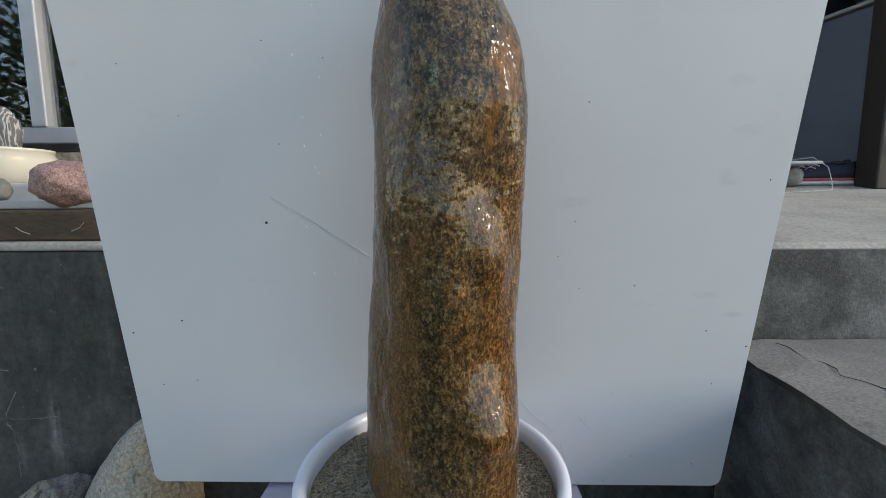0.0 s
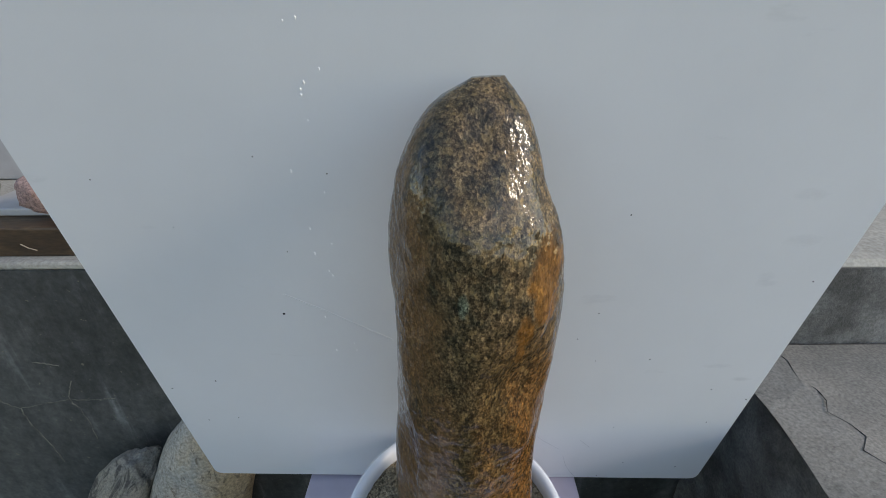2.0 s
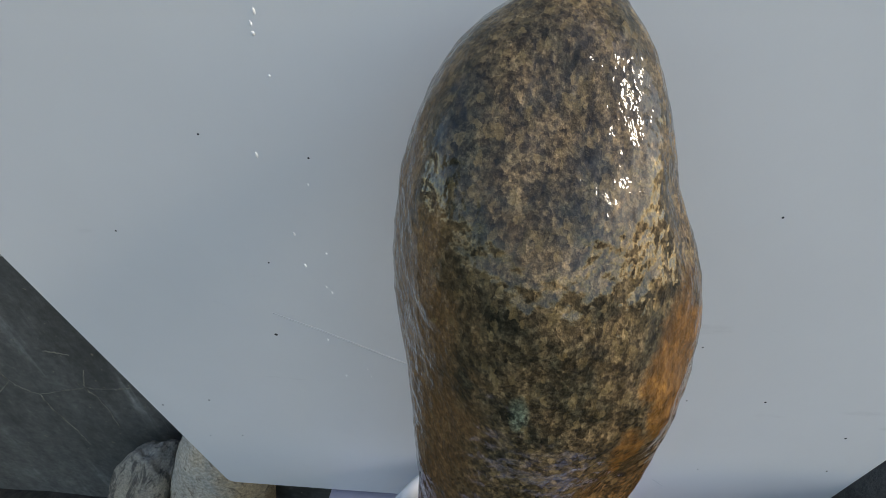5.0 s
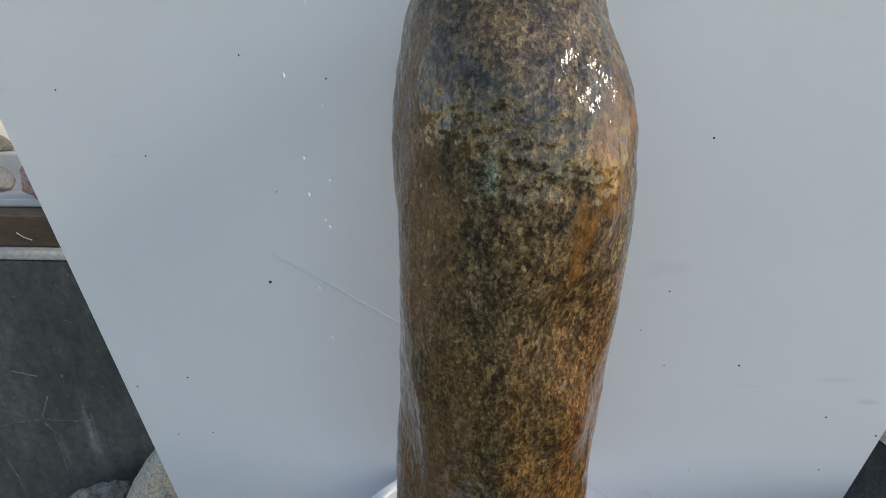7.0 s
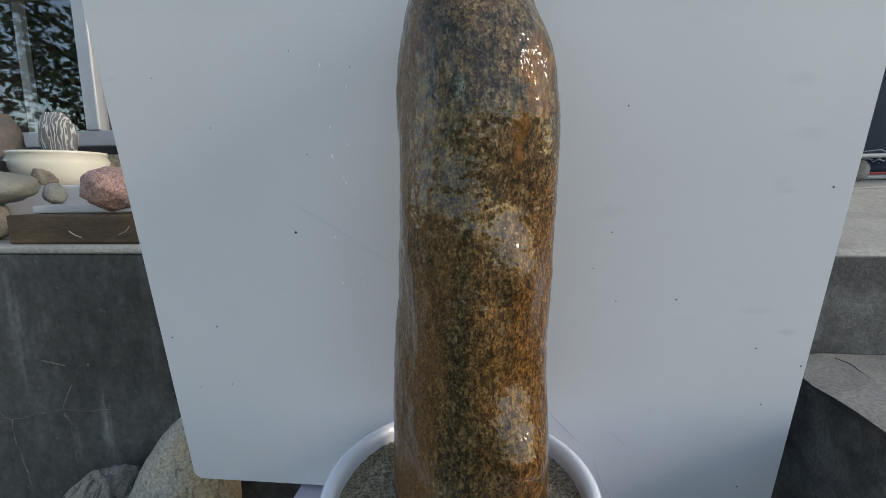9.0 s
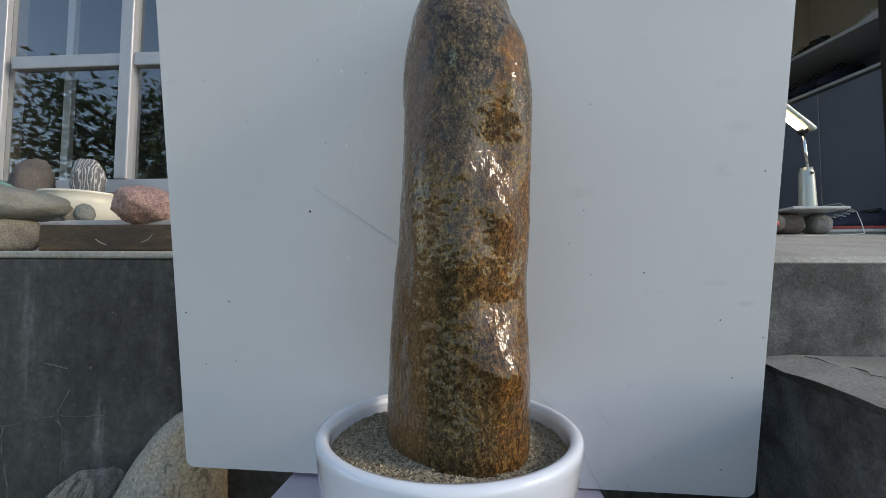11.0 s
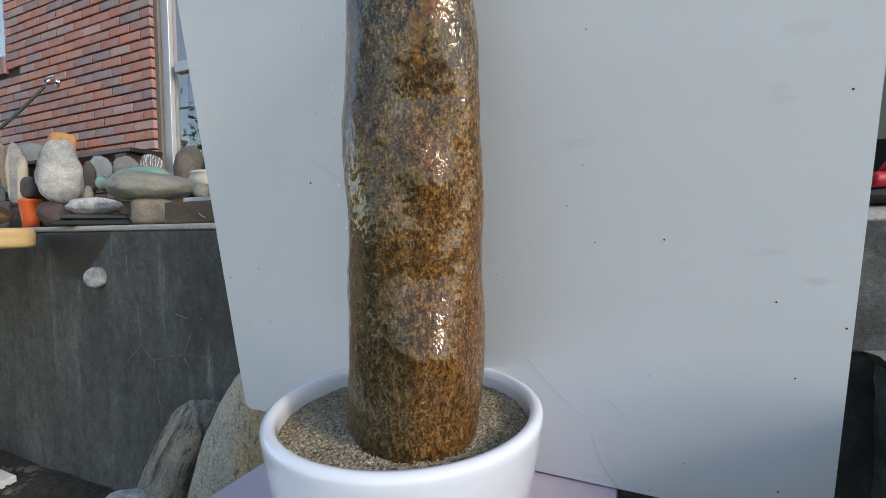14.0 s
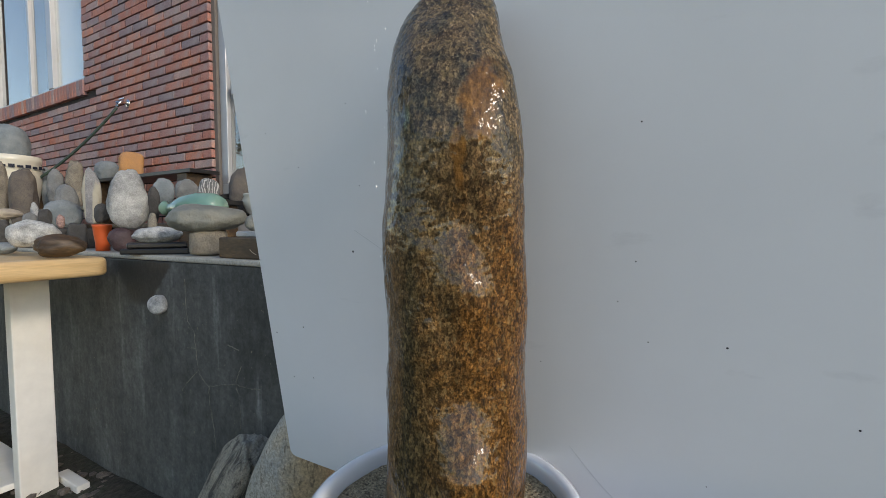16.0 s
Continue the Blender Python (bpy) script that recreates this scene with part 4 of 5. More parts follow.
for sx in (-1, 1):
    for sy in (-1, 1):
        part("leg", box(sx * 0.24 - 0.018, sx * 0.24 + 0.018, sy * 0.25 - 0.018, sy * 0.25 + 0.018, -0.03, TOP - GROUND - 0.03, 0.006), M_TABLE, table)

# ---- pot, sand and the standing stone ----
PX, PY, RIM = -0.019, 0.54, 0.394
pot = thing("pot", PX, PY, TOP, 0, "round white glazed ceramic pot filled with sand", "pot")
H = RIM - TOP
part("bowl", lathe([(0, 0.0), (0.138, 0.0), (0.147, 0.004), (0.153, 0.02), (0.1635, 0.07), (0.171, 0.105), (0.1762, 0.135), (0.1789, H - 0.0215)], 96), M_POT, pot, smooth=True)
part("rim", lathe([(0.1789, H - 0.0215), (0.1798, H - 0.016), (0.1806, H - 0.009), (0.1792, H - 0.003), (0.1735, H), (0.167, H - 0.0012), (0.163, H - 0.006), (0.1618, H - 0.014), (0.1612, H - 0.03), (0.158, 0.09), (0.15, 0.06), (0, 0.055)], 96), M_POT, pot, "rounded glossy rim", smooth=True)
pot.scale = (1.005, 1.06, 1)


def sand_bm():
    bm = bmesh.new()
    rings, steps = [], 160
    for i in range(46):
        r = 0.1612 * i / 45
        ring = []
        for k in range(steps if i else 1):
            a = 2 * math.pi * k / steps
            p = Vector((r * math.cos(a), r * math.sin(a), 0))
            z = 0.003 * noise.noise(p * 25) + 0.0026 * noise.noise(p * 90) + 0.0016 * noise.noise(p * 240)
            ring.append(bm.verts.new((p.x, p.y, z + 0.004 * max(0, 1 - r / 0.13))))
        rings.append(ring)
    for a, b in zip(rings, rings[1:]):
        for k in range(steps):
            q = list(dict.fromkeys([a[k % len(a)], a[(k + 1) % len(a)], b[(k + 1) % len(b)], b[k % len(b)]]))
            bm.faces.new(q)
    low = [bm.verts.new((v.co.x * 0.96, v.co.y * 0.96, -0.04)) for v in rings[-1]]
    for k in range(steps):
        bm.faces.new((rings[-1][k], rings[-1][(k + 1) % steps], low[(k + 1) % steps], low[k]))
    bm.faces.new(low)
    return bm


SANDZ = RIM - 0.026
sand = at(part("sand", sand_bm(), M_SAND, smooth=True), PX, PY, SANDZ)
sand.scale = (1.005, 1.06, 1)
tagged(sand, "coarse damp beige sand filling the white pot", "sand", kind="stuff")


def grit_bm(count=5200):
    """Loose coarse grains on the sand."""
    bm = bmesh.new()
    rng = random.Random(4)
    for _ in range(count):
        r, a = 0.159 * math.sqrt(rng.random()), rng.random() * 6.283
        s = 0.0008 + 0.0014 * rng.random() ** 2
        x, y = r * math.cos(a), r * math.sin(a)
        z = 0.003 * noise.noise(Vector((x, y, 0)) * 25) + 0.004 * max(0, 1 - r / 0.13) + 0.0012
        vs = [bm.verts.new((x + s * dx, y + s * dy, z + s * dz)) for dx, dy, dz in ((1, 0, 0), (-0.6, 0.8, 0), (-0.5, -0.9, 0), (0.1, 0, 1.1), (0, 0.1, -1))]
        for i, j in ((0, 1), (1, 2), (2, 0)):
            bm.faces.new((vs[i], vs[j], vs[3]))
            bm.faces.new((vs[j], vs[i], vs[4]))
    return bm


grit = part("grit", grit_bm(), rock_mat("grit_grain", (0.55, 0.47, 0.32), (0.1, 0.085, 0.06), scale=300, speck=0.5), sand)
grit["kind"] = "stuff"

SZ = [.33, .385, .5, .58, .66, .74, .80, .86, .92, .97, 1.01, 1.04, 1.058]
SCX = [-0.0084, -0.0099, -0.0074, -0.0073, -0.0035, 0.0002, 0.0041, 0.0024, -0.0023, -0.0064, -0.0041, 0.0026, 0.0122]
SCY = [0.5221, 0.531, 0.5377, 0.5338, 0.526, 0.5154, 0.5111, 0.5101, 0.5114, 0.5194, 0.5298, 0.5369, 0.5397]
SA = [0.0858, 0.0952, 0.0972, 0.0938, 0.0913, 0.0887, 0.0878, 0.0881, 0.0829, 0.0704, 0.0567, 0.0376, 0.0133]
SB = [0.0894, 0.0963, 0.0915, 0.0859, 0.0754, 0.0699, 0.0666, 0.0659, 0.0642, 0.0569, 0.0451, 0.0327, 0.0131]
SK = [-0.026, -0.027, -0.0211, -0.0127, -0.0035, -0.0022, -0.008, -0.0158, -0.0164, -0.0087, -0.0025, 0.0018, 0.0071]
# three-cornered bulge of each section
SC3 = [0.0002, 0.0016, 0.0008, 0.0014, 0.0038, 0.0048, 0.0026, 0.0033, 0.0033, 0.003, 0.0032, 0.001, -0.0004]
SS3 = [-0.0002, 0.0021, 0.0037, 0.0028, 0.0051, 0.0036, 0.0029, 0.004, 0.0015, -0.0005, -0.0019, 0.0003, 0.0016]
# swellings and hollows: angle round the stone, height, push, spread in angle, spread in height
LUMPS = [(-52, .475, .012, 22, .036), (-62, .57, -.009, 22, .034), (-50, .675, .012, 20, .036), (-62, .77, -.011, 20, .036), (-40, .85, .002, 14, .045),
         (-58, .858, .004, 11, .03), (-76, .72, -.002, 8, .09), (-150, .62, -.004, 22, .06), (-160, .78, .002, 20, .05),
         (-100, .93, .003, 20, .03), (-25, .95, -.003, 14, .03), (-90, .645, .003, 14, .05), (-128, .47, .003, 18, .06), (-110, .56, -.002, 12, .05),
         (-70, .487, .008, 15, .028), (-70, .56, -.004, 14, .028), (-62, .70, .003, 12, .03)]


def spline(z, values):
    i = max(0, min(len(SZ) - 2, int(np.searchsorted(SZ, z)) - 1))
    h = SZ[i + 1] - SZ[i]
    s = (z - SZ[i]) / h
    m0 = (values[i + 1] - values[max(i - 1, 0)]) / (SZ[i + 1] - SZ[max(i - 1, 0)])
    m1 = (values[min(i + 2, len(SZ) - 1)] - values[i]) / (SZ[min(i + 2, len(SZ) - 1)] - SZ[i])
    return (2 * s ** 3 - 3 * s ** 2 + 1) * values[i] + (s ** 3 - 2 * s ** 2 + s) * h * m0 + (-2 * s ** 3 + 3 * s ** 2) * values[i + 1] + (s ** 3 - s ** 2) * h * m1


def stone_mesh():
    bm = bmesh.new()
    rings = []
    N, R = 300, 420
    for i in range(R + 1):
        z = SZ[0] + (SZ[-1] - SZ[0]) * (1 - (1 - i / R) ** 1.35)
        cx, cy, a, b, k, c3, s3 = (spline(z, v) for v in (SCX, SCY, SA, SB, SK, SC3, SS3))
        ring = []
        for j in range(N):
            t = 2 * math.pi * j / N
            ct, st = math.cos(t), math.sin(t)
            out = Vector((ct, st, 0))
            p = Vector((cx + a * ct + k * st, cy + b * st, z))
            deg = math.degrees(t) - 360 if t > math.pi else math.degrees(t)
            push = c3 * math.cos(3 * t) + s3 * math.sin(3 * t)
            for la, lz, amp, sa, sz in LUMPS:
                da = (deg - la + 180) % 360 - 180
                push += amp * math.exp(-(da / sa) ** 2 - ((z - lz) / sz) ** 2)
            q = Vector((p.x, p.y, p.z * 0.6))
            push += 0.003 * noise.noise(q * 20) + 0.0009 * noise.noise(p * 55) + 0.0005 * noise.noise(p * 130) + 0.00025 * noise.noise(p * 280)
            fade = min(1.0, a / 0.03)
            ring.append(bm.verts.new(p + out * push * fade))
        rings.append(ring)
    for r0, r1 in zip(rings, rings[1:]):
        for k in range(N):
            bm.faces.new((r0[k], r0[(k + 1) % N], r1[(k + 1) % N], r1[k]))
    tip = bm.verts.new((spline(SZ[-1], SCX), spline(SZ[-1], SCY), SZ[-1] + 0.0006))
    for k in range(N):
        bm.faces.new((rings[-1][k], rings[-1][(k + 1) % N], tip))
    bm.faces.new(rings[0])
    return bm


stone = part("standing_stone", stone_mesh(), M_STONE, smooth=True)
tagged(stone, "tall wet brown speckled standing stone set upright in sand", "stone")

# ---- rocks at the foot of the wall ----
drift = tagged(part("leaning_rock", rock_bm(0.15, 0.13, 0.56, 11, 0.14, 3.0, 5), M_DRIFT, smooth=True), "long grey grained rock leaning against the retaining wall", "rock")
at(drift, -1.075, 0.81, GROUND - 0.012, -3, 30, 0)


def boulder_bm():
    """A tall stone that leans over to one side, with a shoulder."""
    bm = rock_bm(0.27, 0.17, 0.62, 23, 0.1, 2.05, 5)
    for v in bm.verts:
        v.co.x += 0.33 * (v.co.z - 0.36)
    return bm


beige = tagged(part("boulder", boulder_bm(), M_BEIGEROCK, smooth=True), "large pale beige veined boulder against the wall", "rock")
at(beige, -0.68, 0.849, GROUND - 0.02, 0, 0, 0)
pale = tagged(part("pale_rock", rock_bm(0.26, 0.16, 0.23, 31, 0.1), M_WHITEROCK, smooth=True), "low whitish rounded rock on the soil", "rock")
at(pale, -0.99, 0.74, GROUND - 0.01, 0, 0, 20)


def pebbles_bm(count=420):
    bm = bmesh.new()
    rng = random.Random(9)
    for _ in range(count):
        x, y = -2.6 + 2.4 * rng.random(), WALL_Y - 0.005 - 0.3 * rng.random() ** 2
        s = 0.006 + 0.02 * rng.random() ** 3
        made = bmesh.ops.create_icosphere(bm, subdivisions=1, radius=s)["verts"]
        for v in made:
            v.co = Vector((x + v.co.x * (0.8 + 0.5 * rng.random()), y + v.co.y, GROUND + 0.006 + v.co.z * 0.6))
    return bm


tagged(part("gravel", pebbles_bm(), M_BROWNROCK), "small stones and crumbs of soil along the wall foot", "gravel", kind="stuff")
drain = tagged(part("drain_stone", lathe([(0, 0.0), (0.028, 0.001), (0.034, 0.005), (0.036, 0.014), (0.034, 0.03), (0.03, 0.05), (0, 0.05)], 36), M_WHITEROCK, smooth=True), "round grey and white stone plugging a drain hole in the wall", "stone")
at(drain, -1.428, 0.902, 0.476, -90, 0, 28)

# ---- side table ----
side = thing("side_table", -2.4, 0.55, GROUND, 0, "table with a rounded pine top and white painted trestle legs", "table")


def side_top():
    bm = box(-0.9, 0.765, -0.38, 0.31, 0.88, 0.95, 0)
    long = [e for e in bm.edges if abs(e.verts[0].co.z - e.verts[1].co.z) > 0.01]
    bmesh.ops.bevel(bm, geom=long, offset=0.05, segments=6, affect="EDGES", profile=0.5)
    rim = [e for e in bm.edges if abs(e.verts[0].co.z - e.verts[1].co.z) < 1e-6]
    bmesh.ops.bevel(bm, geom=rim, offset=0.018, segments=4, affect="EDGES", profile=0.5)
    return bm


part("top", side_top(), M_WOODTOP, side, "honey-coloured varnished pine top", smooth=True)
for lx in (0.4, -0.7):
    part("leg", box(lx - 0.03, lx + 0.03, 0.115, 0.235, -0.02, 0.885, 0.005), M_WHITEP, side)
    part("leg", box(lx - 0.03, lx + 0.03, -0.3, -0.18, -0.02, 0.885, 0.005), M_WHITEP, side)
    part("foot", box(lx - 0.04, lx + 0.16, 0.245, 0.29, -0.02, 0.03, 0.005), M_WHITEP, side)
part("stretcher", box(-0.66, 0.36, -0.02, 0.02, 0.06, 0.1, 0.004), M_WHITEP, side)
part("lower_shelf", box(-0.66, 0.36, -0.3, 0.22, 0.03, 0.055, 0.004), M_WHITEP, side)

# ---- things on the terrace ledge ----
plank = tagged(part("plank", box(-1.125, -0.2, 0.955, 1.26, LEDGE + 0.001, 0.725, 0.004), M_DARKWOOD), "dark brown wooden plank lying on the terrace ledge", "plank")
slab = tagged(part("marble_slab", box(-1.125, -0.55, 1.02, 1.25, 0.726, 0.7445, 0.004), M_SLAB), "pale grey marble slab lying on the plank", "slab")
plate = tagged(part("black_plate", box(-0.12, 0.12, -0.075, 0.075, 0, 0.022, 0.005), M_BLACK), "thin black lacquered plate on the terrace ledge", "plate")
at(plate, -1.57, 1.01, LEDGE + 0.0015, 0, 0, 40)
rest = tagged(part("stone_rest", box(-0.1, 0.1, -0.055, 0.055, 0, 0.022, 0.006), M_BLACK), "black stand under a mottled stone", "stand")
at(rest, -1.58, 1.0, LEDGE + 0.0237, 0, 0, 60)

for pts in ([(-0.963, 0.954, 0.687), (-0.95, 0.954, 0.678), (-0.933, 0.954, 0.672)], [(-0.838, 0.954, 0.678), (-0.82, 0.954, 0.685), (-0.808, 0.954, 0.698)]):
    part("scratch", tube(pts, 0.0012, 5), M_SANDROCK, plank, "pale scratch in the wood")

bench = tagged(part("stone_bench", box(-2.25, -0.9, 1.505, 1.79, LEDGE + 0.001, 0.802, 0.008), M_SLAB), "pale grey stone bench under the window", "bench")

low = thing("low_shelf", -2.0, 1.23, LEDGE, 0, "low dark wooden display shelf on the terrace", "shelf")
part("board", box(-1.7, 0.4, -0.08, 0.08, 0.103, 0.124, 0.003), M_DARKWOOD, low)
for xx in (-1.6, -0.6, 0.34):
    part("block", box(xx - 0.05, xx + 0.05, -0.07, 0.07, 0.001, 0.103, 0.003), M_DARKWOOD, low)
mid = thing("display_shelf", -2.6, 1.41, LEDGE, 0, "dark wooden display shelf for collected stones", "shelf")
part("board", box(-1.6, 0.86, -0.09, 0.09, 0.216, 0.239, 0.003), M_BLACK, mid)
for xx in (-1.5, -0.3, 0.78):
    part("block", box(xx - 0.05, xx + 0.05, -0.08, 0.08, 0.001, 0.216, 0.003), M_DARKWOOD, mid)
back = thing("back_shelf", -3.2, 1.65, LEDGE, 0, "tall black display shelf against the brick wall", "shelf")
part("board", box(-1.5, 0.9, -0.09, 0.1, 0.43, 0.454, 0.003), M_BLACK, back)
for xx in (-1.4, -0.3, 0.8):
    part("block", box(xx - 0.05, xx + 0.05, -0.08, 0.08, 0.001, 0.43, 0.003), M_DARKWOOD, back)
trough = tagged(part("stone_tray", box(-3.7, -2.4, 0.96, 1.145, LEDGE + 0.001, 0.756, 0.006), M_DARKROCK), "shallow dark stone tray crowded with pebbles", "tray")

ROCKS = [
    ("flat_stone", -1.299, 1.030, 0.744, 0.277, 0.194, 0.100, 57, M_GREYGREEN, "smooth flat grey-green river stone lying on a stone block", "stone"),
    ("block_stone", -1.295, 1.030, 0.657, 0.132, 0.118, 0.097, 57, M_TANROCK, "rough squarish tan stone block under a flat stone", "stone"),
    ("mottled_stone", -1.581, 1.000, 0.699, 0.173, 0.104, 0.064, 62, M_WHITEROCK, "pale grey mottled river stone on a black plate", "stone"),
    ("maroon_stone", -1.863, 1.000, 0.657, 0.103, 0.082, 0.102, 65, M_MAROON, "dark maroon flat stone under a pale egg-shaped stone", "stone"),
    ("egg_stone", -1.869, 1.030, 0.751, 0.152, 0.107, 0.262, 64, M_EGG, "large pale grey egg-shaped stone with a rough patch", "stone"),
    ("cactus", -2.032, 1.000, 0.780, 0.058, 0.058, 0.087, 67, M_DARKROCK, "small round dark cactus in an orange pot", "cactus"),
    ("tall_stone", -2.492, 1.150, 0.780, 0.084, 0.050, 0.298, 68, M_BAMBOO, "tall narrow stone, half grey and half beige", "stone"),
    ("round_stone", -2.283, 1.400, 0.895, 0.109, 0.054, 0.138, 62, M_BLUEGREY, "smooth round blue-grey stone standing on the dark shelf", "stone"),
    ("round_stone", -2.057, 1.400, 0.895, 0.111, 0.056, 0.120, 60, M_GREY, "smooth round grey stone standing on the dark shelf", "stone"),
    ("banded_stone", -1.866, 1.400, 0.895, 0.099, 0.059, 0.112, 57, M_BAND, "small upright stone with black and white bands", "stone"),
    ("brown_stone", -1.897, 1.620, 0.803, 0.153, 0.122, 0.289, 53, M_BROWNROCK, "rounded brown stone on the pale stone bench", "stone"),
    ("dark_stone", -1.994, 1.200, 0.780, 0.055, 0.044, 0.177, 63, M_DARKROCK, "dark rounded pebble beside the pale egg-shaped stone", "stone"),
    ("pale_pebble", -1.776, 1.080, 0.720, 0.037, 0.033, 0.103, 63, M_TANROCK, "small pinkish pale pebble on the terrace ledge", "stone"),
    ("orange_stone", -3.118, 1.640, 1.110, 0.148, 0.104, 0.171, 65, M_ORANGESTONE, "squarish orange-tan stone block on the back shelf", "stone"),
    ("bluegrey_stone", -3.468, 1.640, 1.110, 0.159, 0.127, 0.142, 67, M_BLUEGREY, "flat blue-grey stone lying on the back shelf", "stone"),
    ("beige_stone", -3.397, 1.420, 0.895, 0.104, 0.073, 0.324, 69, M_TANROCK, "upright mottled beige stone on the dark shelf", "stone"),
    ("dark_round_stone", -2.918, 1.200, 0.780, 0.119, 0.107, 0.236, 70, M_GREY, "low round dark grey stone on the low shelf", "stone"),
    ("grey_stone", -3.850, 1.420, 0.895, 0.065, 0.058, 0.312, 71, M_BLUEGREY, "small round blue-grey stone on the dark shelf", "stone"),
    ("grey_stone", -3.575, 1.380, 0.895, 0.104, 0.093, 0.276, 71, M_GREY, "low grey stone on the dark shelf", "stone"),
    ("long_stone", -2.702, 1.100, 0.757, 0.169, 0.102, 0.155, 70, M_BLUEGREY, "long pale blue-grey boulder on the terrace", "stone"),
    ("brown_tall_stone", -3.222, 1.100, 0.757, 0.135, 0.108, 0.361, 73, M_BROWNROCK, "tall brown rounded stone on the terrace", "stone"),
    ("speckled_stone", -3.421, 1.050, 0.757, 0.098, 0.078, 0.412, 75, M_TANROCK, "speckled upright brown stone on the terrace", "stone"),
    ("red_pebble", -2.569, 1.040, 0.757, 0.037, 0.037, 0.071, 71, M_PINK, "small reddish pebble on the terrace", "stone"),
    ("white_pebble", -2.884, 1.040, 0.757, 0.039, 0.039, 0.145, 72, M_WHITEROCK, "small white upright pebble on the terrace", "stone"),
    ("dark_pebble", -2.694, 1.020, 0.757, 0.059, 0.054, 0.102, 72, M_DARKROCK, "small dark pebble on the terrace", "stone"),
    ("dark_pebble", -2.824, 1.000, 0.757, 0.066, 0.060, 0.086, 73, M_GREY, "small grey pebble on the terrace", "stone"),
    ("pale_lens_stone", -1.950, 0.740, 0.684, 0.163, 0.098, 0.107, 73, M_WHITEROCK, "pale lens-shaped veined stone on the wooden table", "stone"),
    ("stone_stand", -1.721, 0.740, 0.652, 0.149, 0.090, 0.085, 71, M_DARKWOOD, "dark brown carved wooden stone stand on the table", "stand"),
    ("bluegrey_slab", -2.221, 0.720, 0.652, 0.096, 0.076, 0.048, 75, M_BLUEGREY, "flat blue-grey slab lying on the wooden table", "stone"),
    ("sandstone_slab", -2.981, 0.950, 0.807, 0.142, 0.099, 0.058, 74, M_SANDROCK, "thin flat sandstone piece on a dark stone", "stone"),
    ("black_stone", -2.879, 0.900, 0.657, 0.077, 0.069, 0.147, 75, M_DARKROCK, "blackish stone under the sandstone piece", "stone"),
    ("dark_block", -2.332, 1.020, 0.657, 0.076, 0.061, 0.126, 69, M_DARKROCK, "dark angular stone block on the terrace", "stone"),
    ("pink_boulder", -0.889, 1.040, 0.726, 0.172, 0.137, 0.113, 39, M_PINK, "rough pink granite boulder on the dark plank", "stone"),
    ("banded_rock", -1.668, 1.650, 0.912, 0.130, 0.090, 0.178, 20, M_BAND, "upright rock with wavy black and white bands in a white pot", "stone"),
    ("speckled_pebble", -1.639, 1.550, 0.803, 0.090, 0.080, 0.088, 49, M_TANROCK, "speckled tan pebble on the pale stone bench", "stone"),
    ("green_pebble", -1.140, 1.100, 0.745, 0.054, 0.049, 0.057, 50, M_GREYGREEN, "smooth green-grey pebble on the pale slab", "stone"),
]
for i, (nm, x, y, z, w, d, h, rz, m, lab, cat) in enumerate(ROCKS):
    sq = 5.0 if "block" in nm or "orange" in nm else 2.2
    r = part(nm, rock_bm(w, d, h, i * 1.7 + 2, 0.12 if "block" in nm else 0.2 if "boulder" in nm or "stand" in nm else 0.15, sq, 4), m, smooth=True)
    tagged(at(r, x, y, z + 0.001, 0, 0, rz), lab, cat, "collected stones" if cat == "stone" else "")


def small_pot(name, x, y, z, r, h, m, label, soil=True, belly=0.0):
    p = thing(name, x, y, z, 0, label, "pot")
    prof = [(0, 0), (r * 0.72, 0), (r * (0.74 + belly), h * 0.3), (r * (0.9 + belly), h * 0.7), (r * 0.97, h * 0.9), (r, h * 0.92), (r, h), (r * 0.93, h), (r * 0.9, h * 0.8), (0, h * 0.78)]
    part("bowl", lathe(prof, 48), m, p, smooth=True)
    if soil:
        part("soil", lathe([(0, h * 0.86), (r * 0.905, h * 0.85), (r * 0.9, h * 0.8), (0, h * 0.79)], 32), M_DIRT, p)
    return p


small_pot("orange_pot", -2.035, 1.0, LEDGE + 0.001, 0.037, 0.118, M_ORANGE, "small orange plastic flower pot on the terrace ledge")
small_pot("white_planter", -1.685, 1.655, 0.803, 0.16, 0.13, M_CREAMPOT, "round cream-white glazed planter on the stone bench", True, 0.15)
bowl = small_pot("patterned_pot", -3.9, 1.24, 0.780, 0.17, 0.48, M_CREAMPOT, "large cream pot with a dark patterned band", True, 0.1)
for k in range(26):
    a = 2 * math.pi * k / 26
    part("pattern_mark", box(-0.016, 0.016, -0.001, 0.001, -0.008, 0.008 + 0.006 * (k % 2), 0), M_NAVY, bowl).matrix_basis = pose(0.1815 * math.cos(a), 0.1815 * math.sin(a), 0.40, 0, 0, math.degrees(a) + 90)
tagged(at(part("dome_stone", rock_bm(0.26, 0.22, 0.29, 77, 0.07), M_BLUEGREY, smooth=True), -3.9, 1.24, 0.780 + 0.412), "domed blue-grey stone sitting in a patterned pot", "stone")


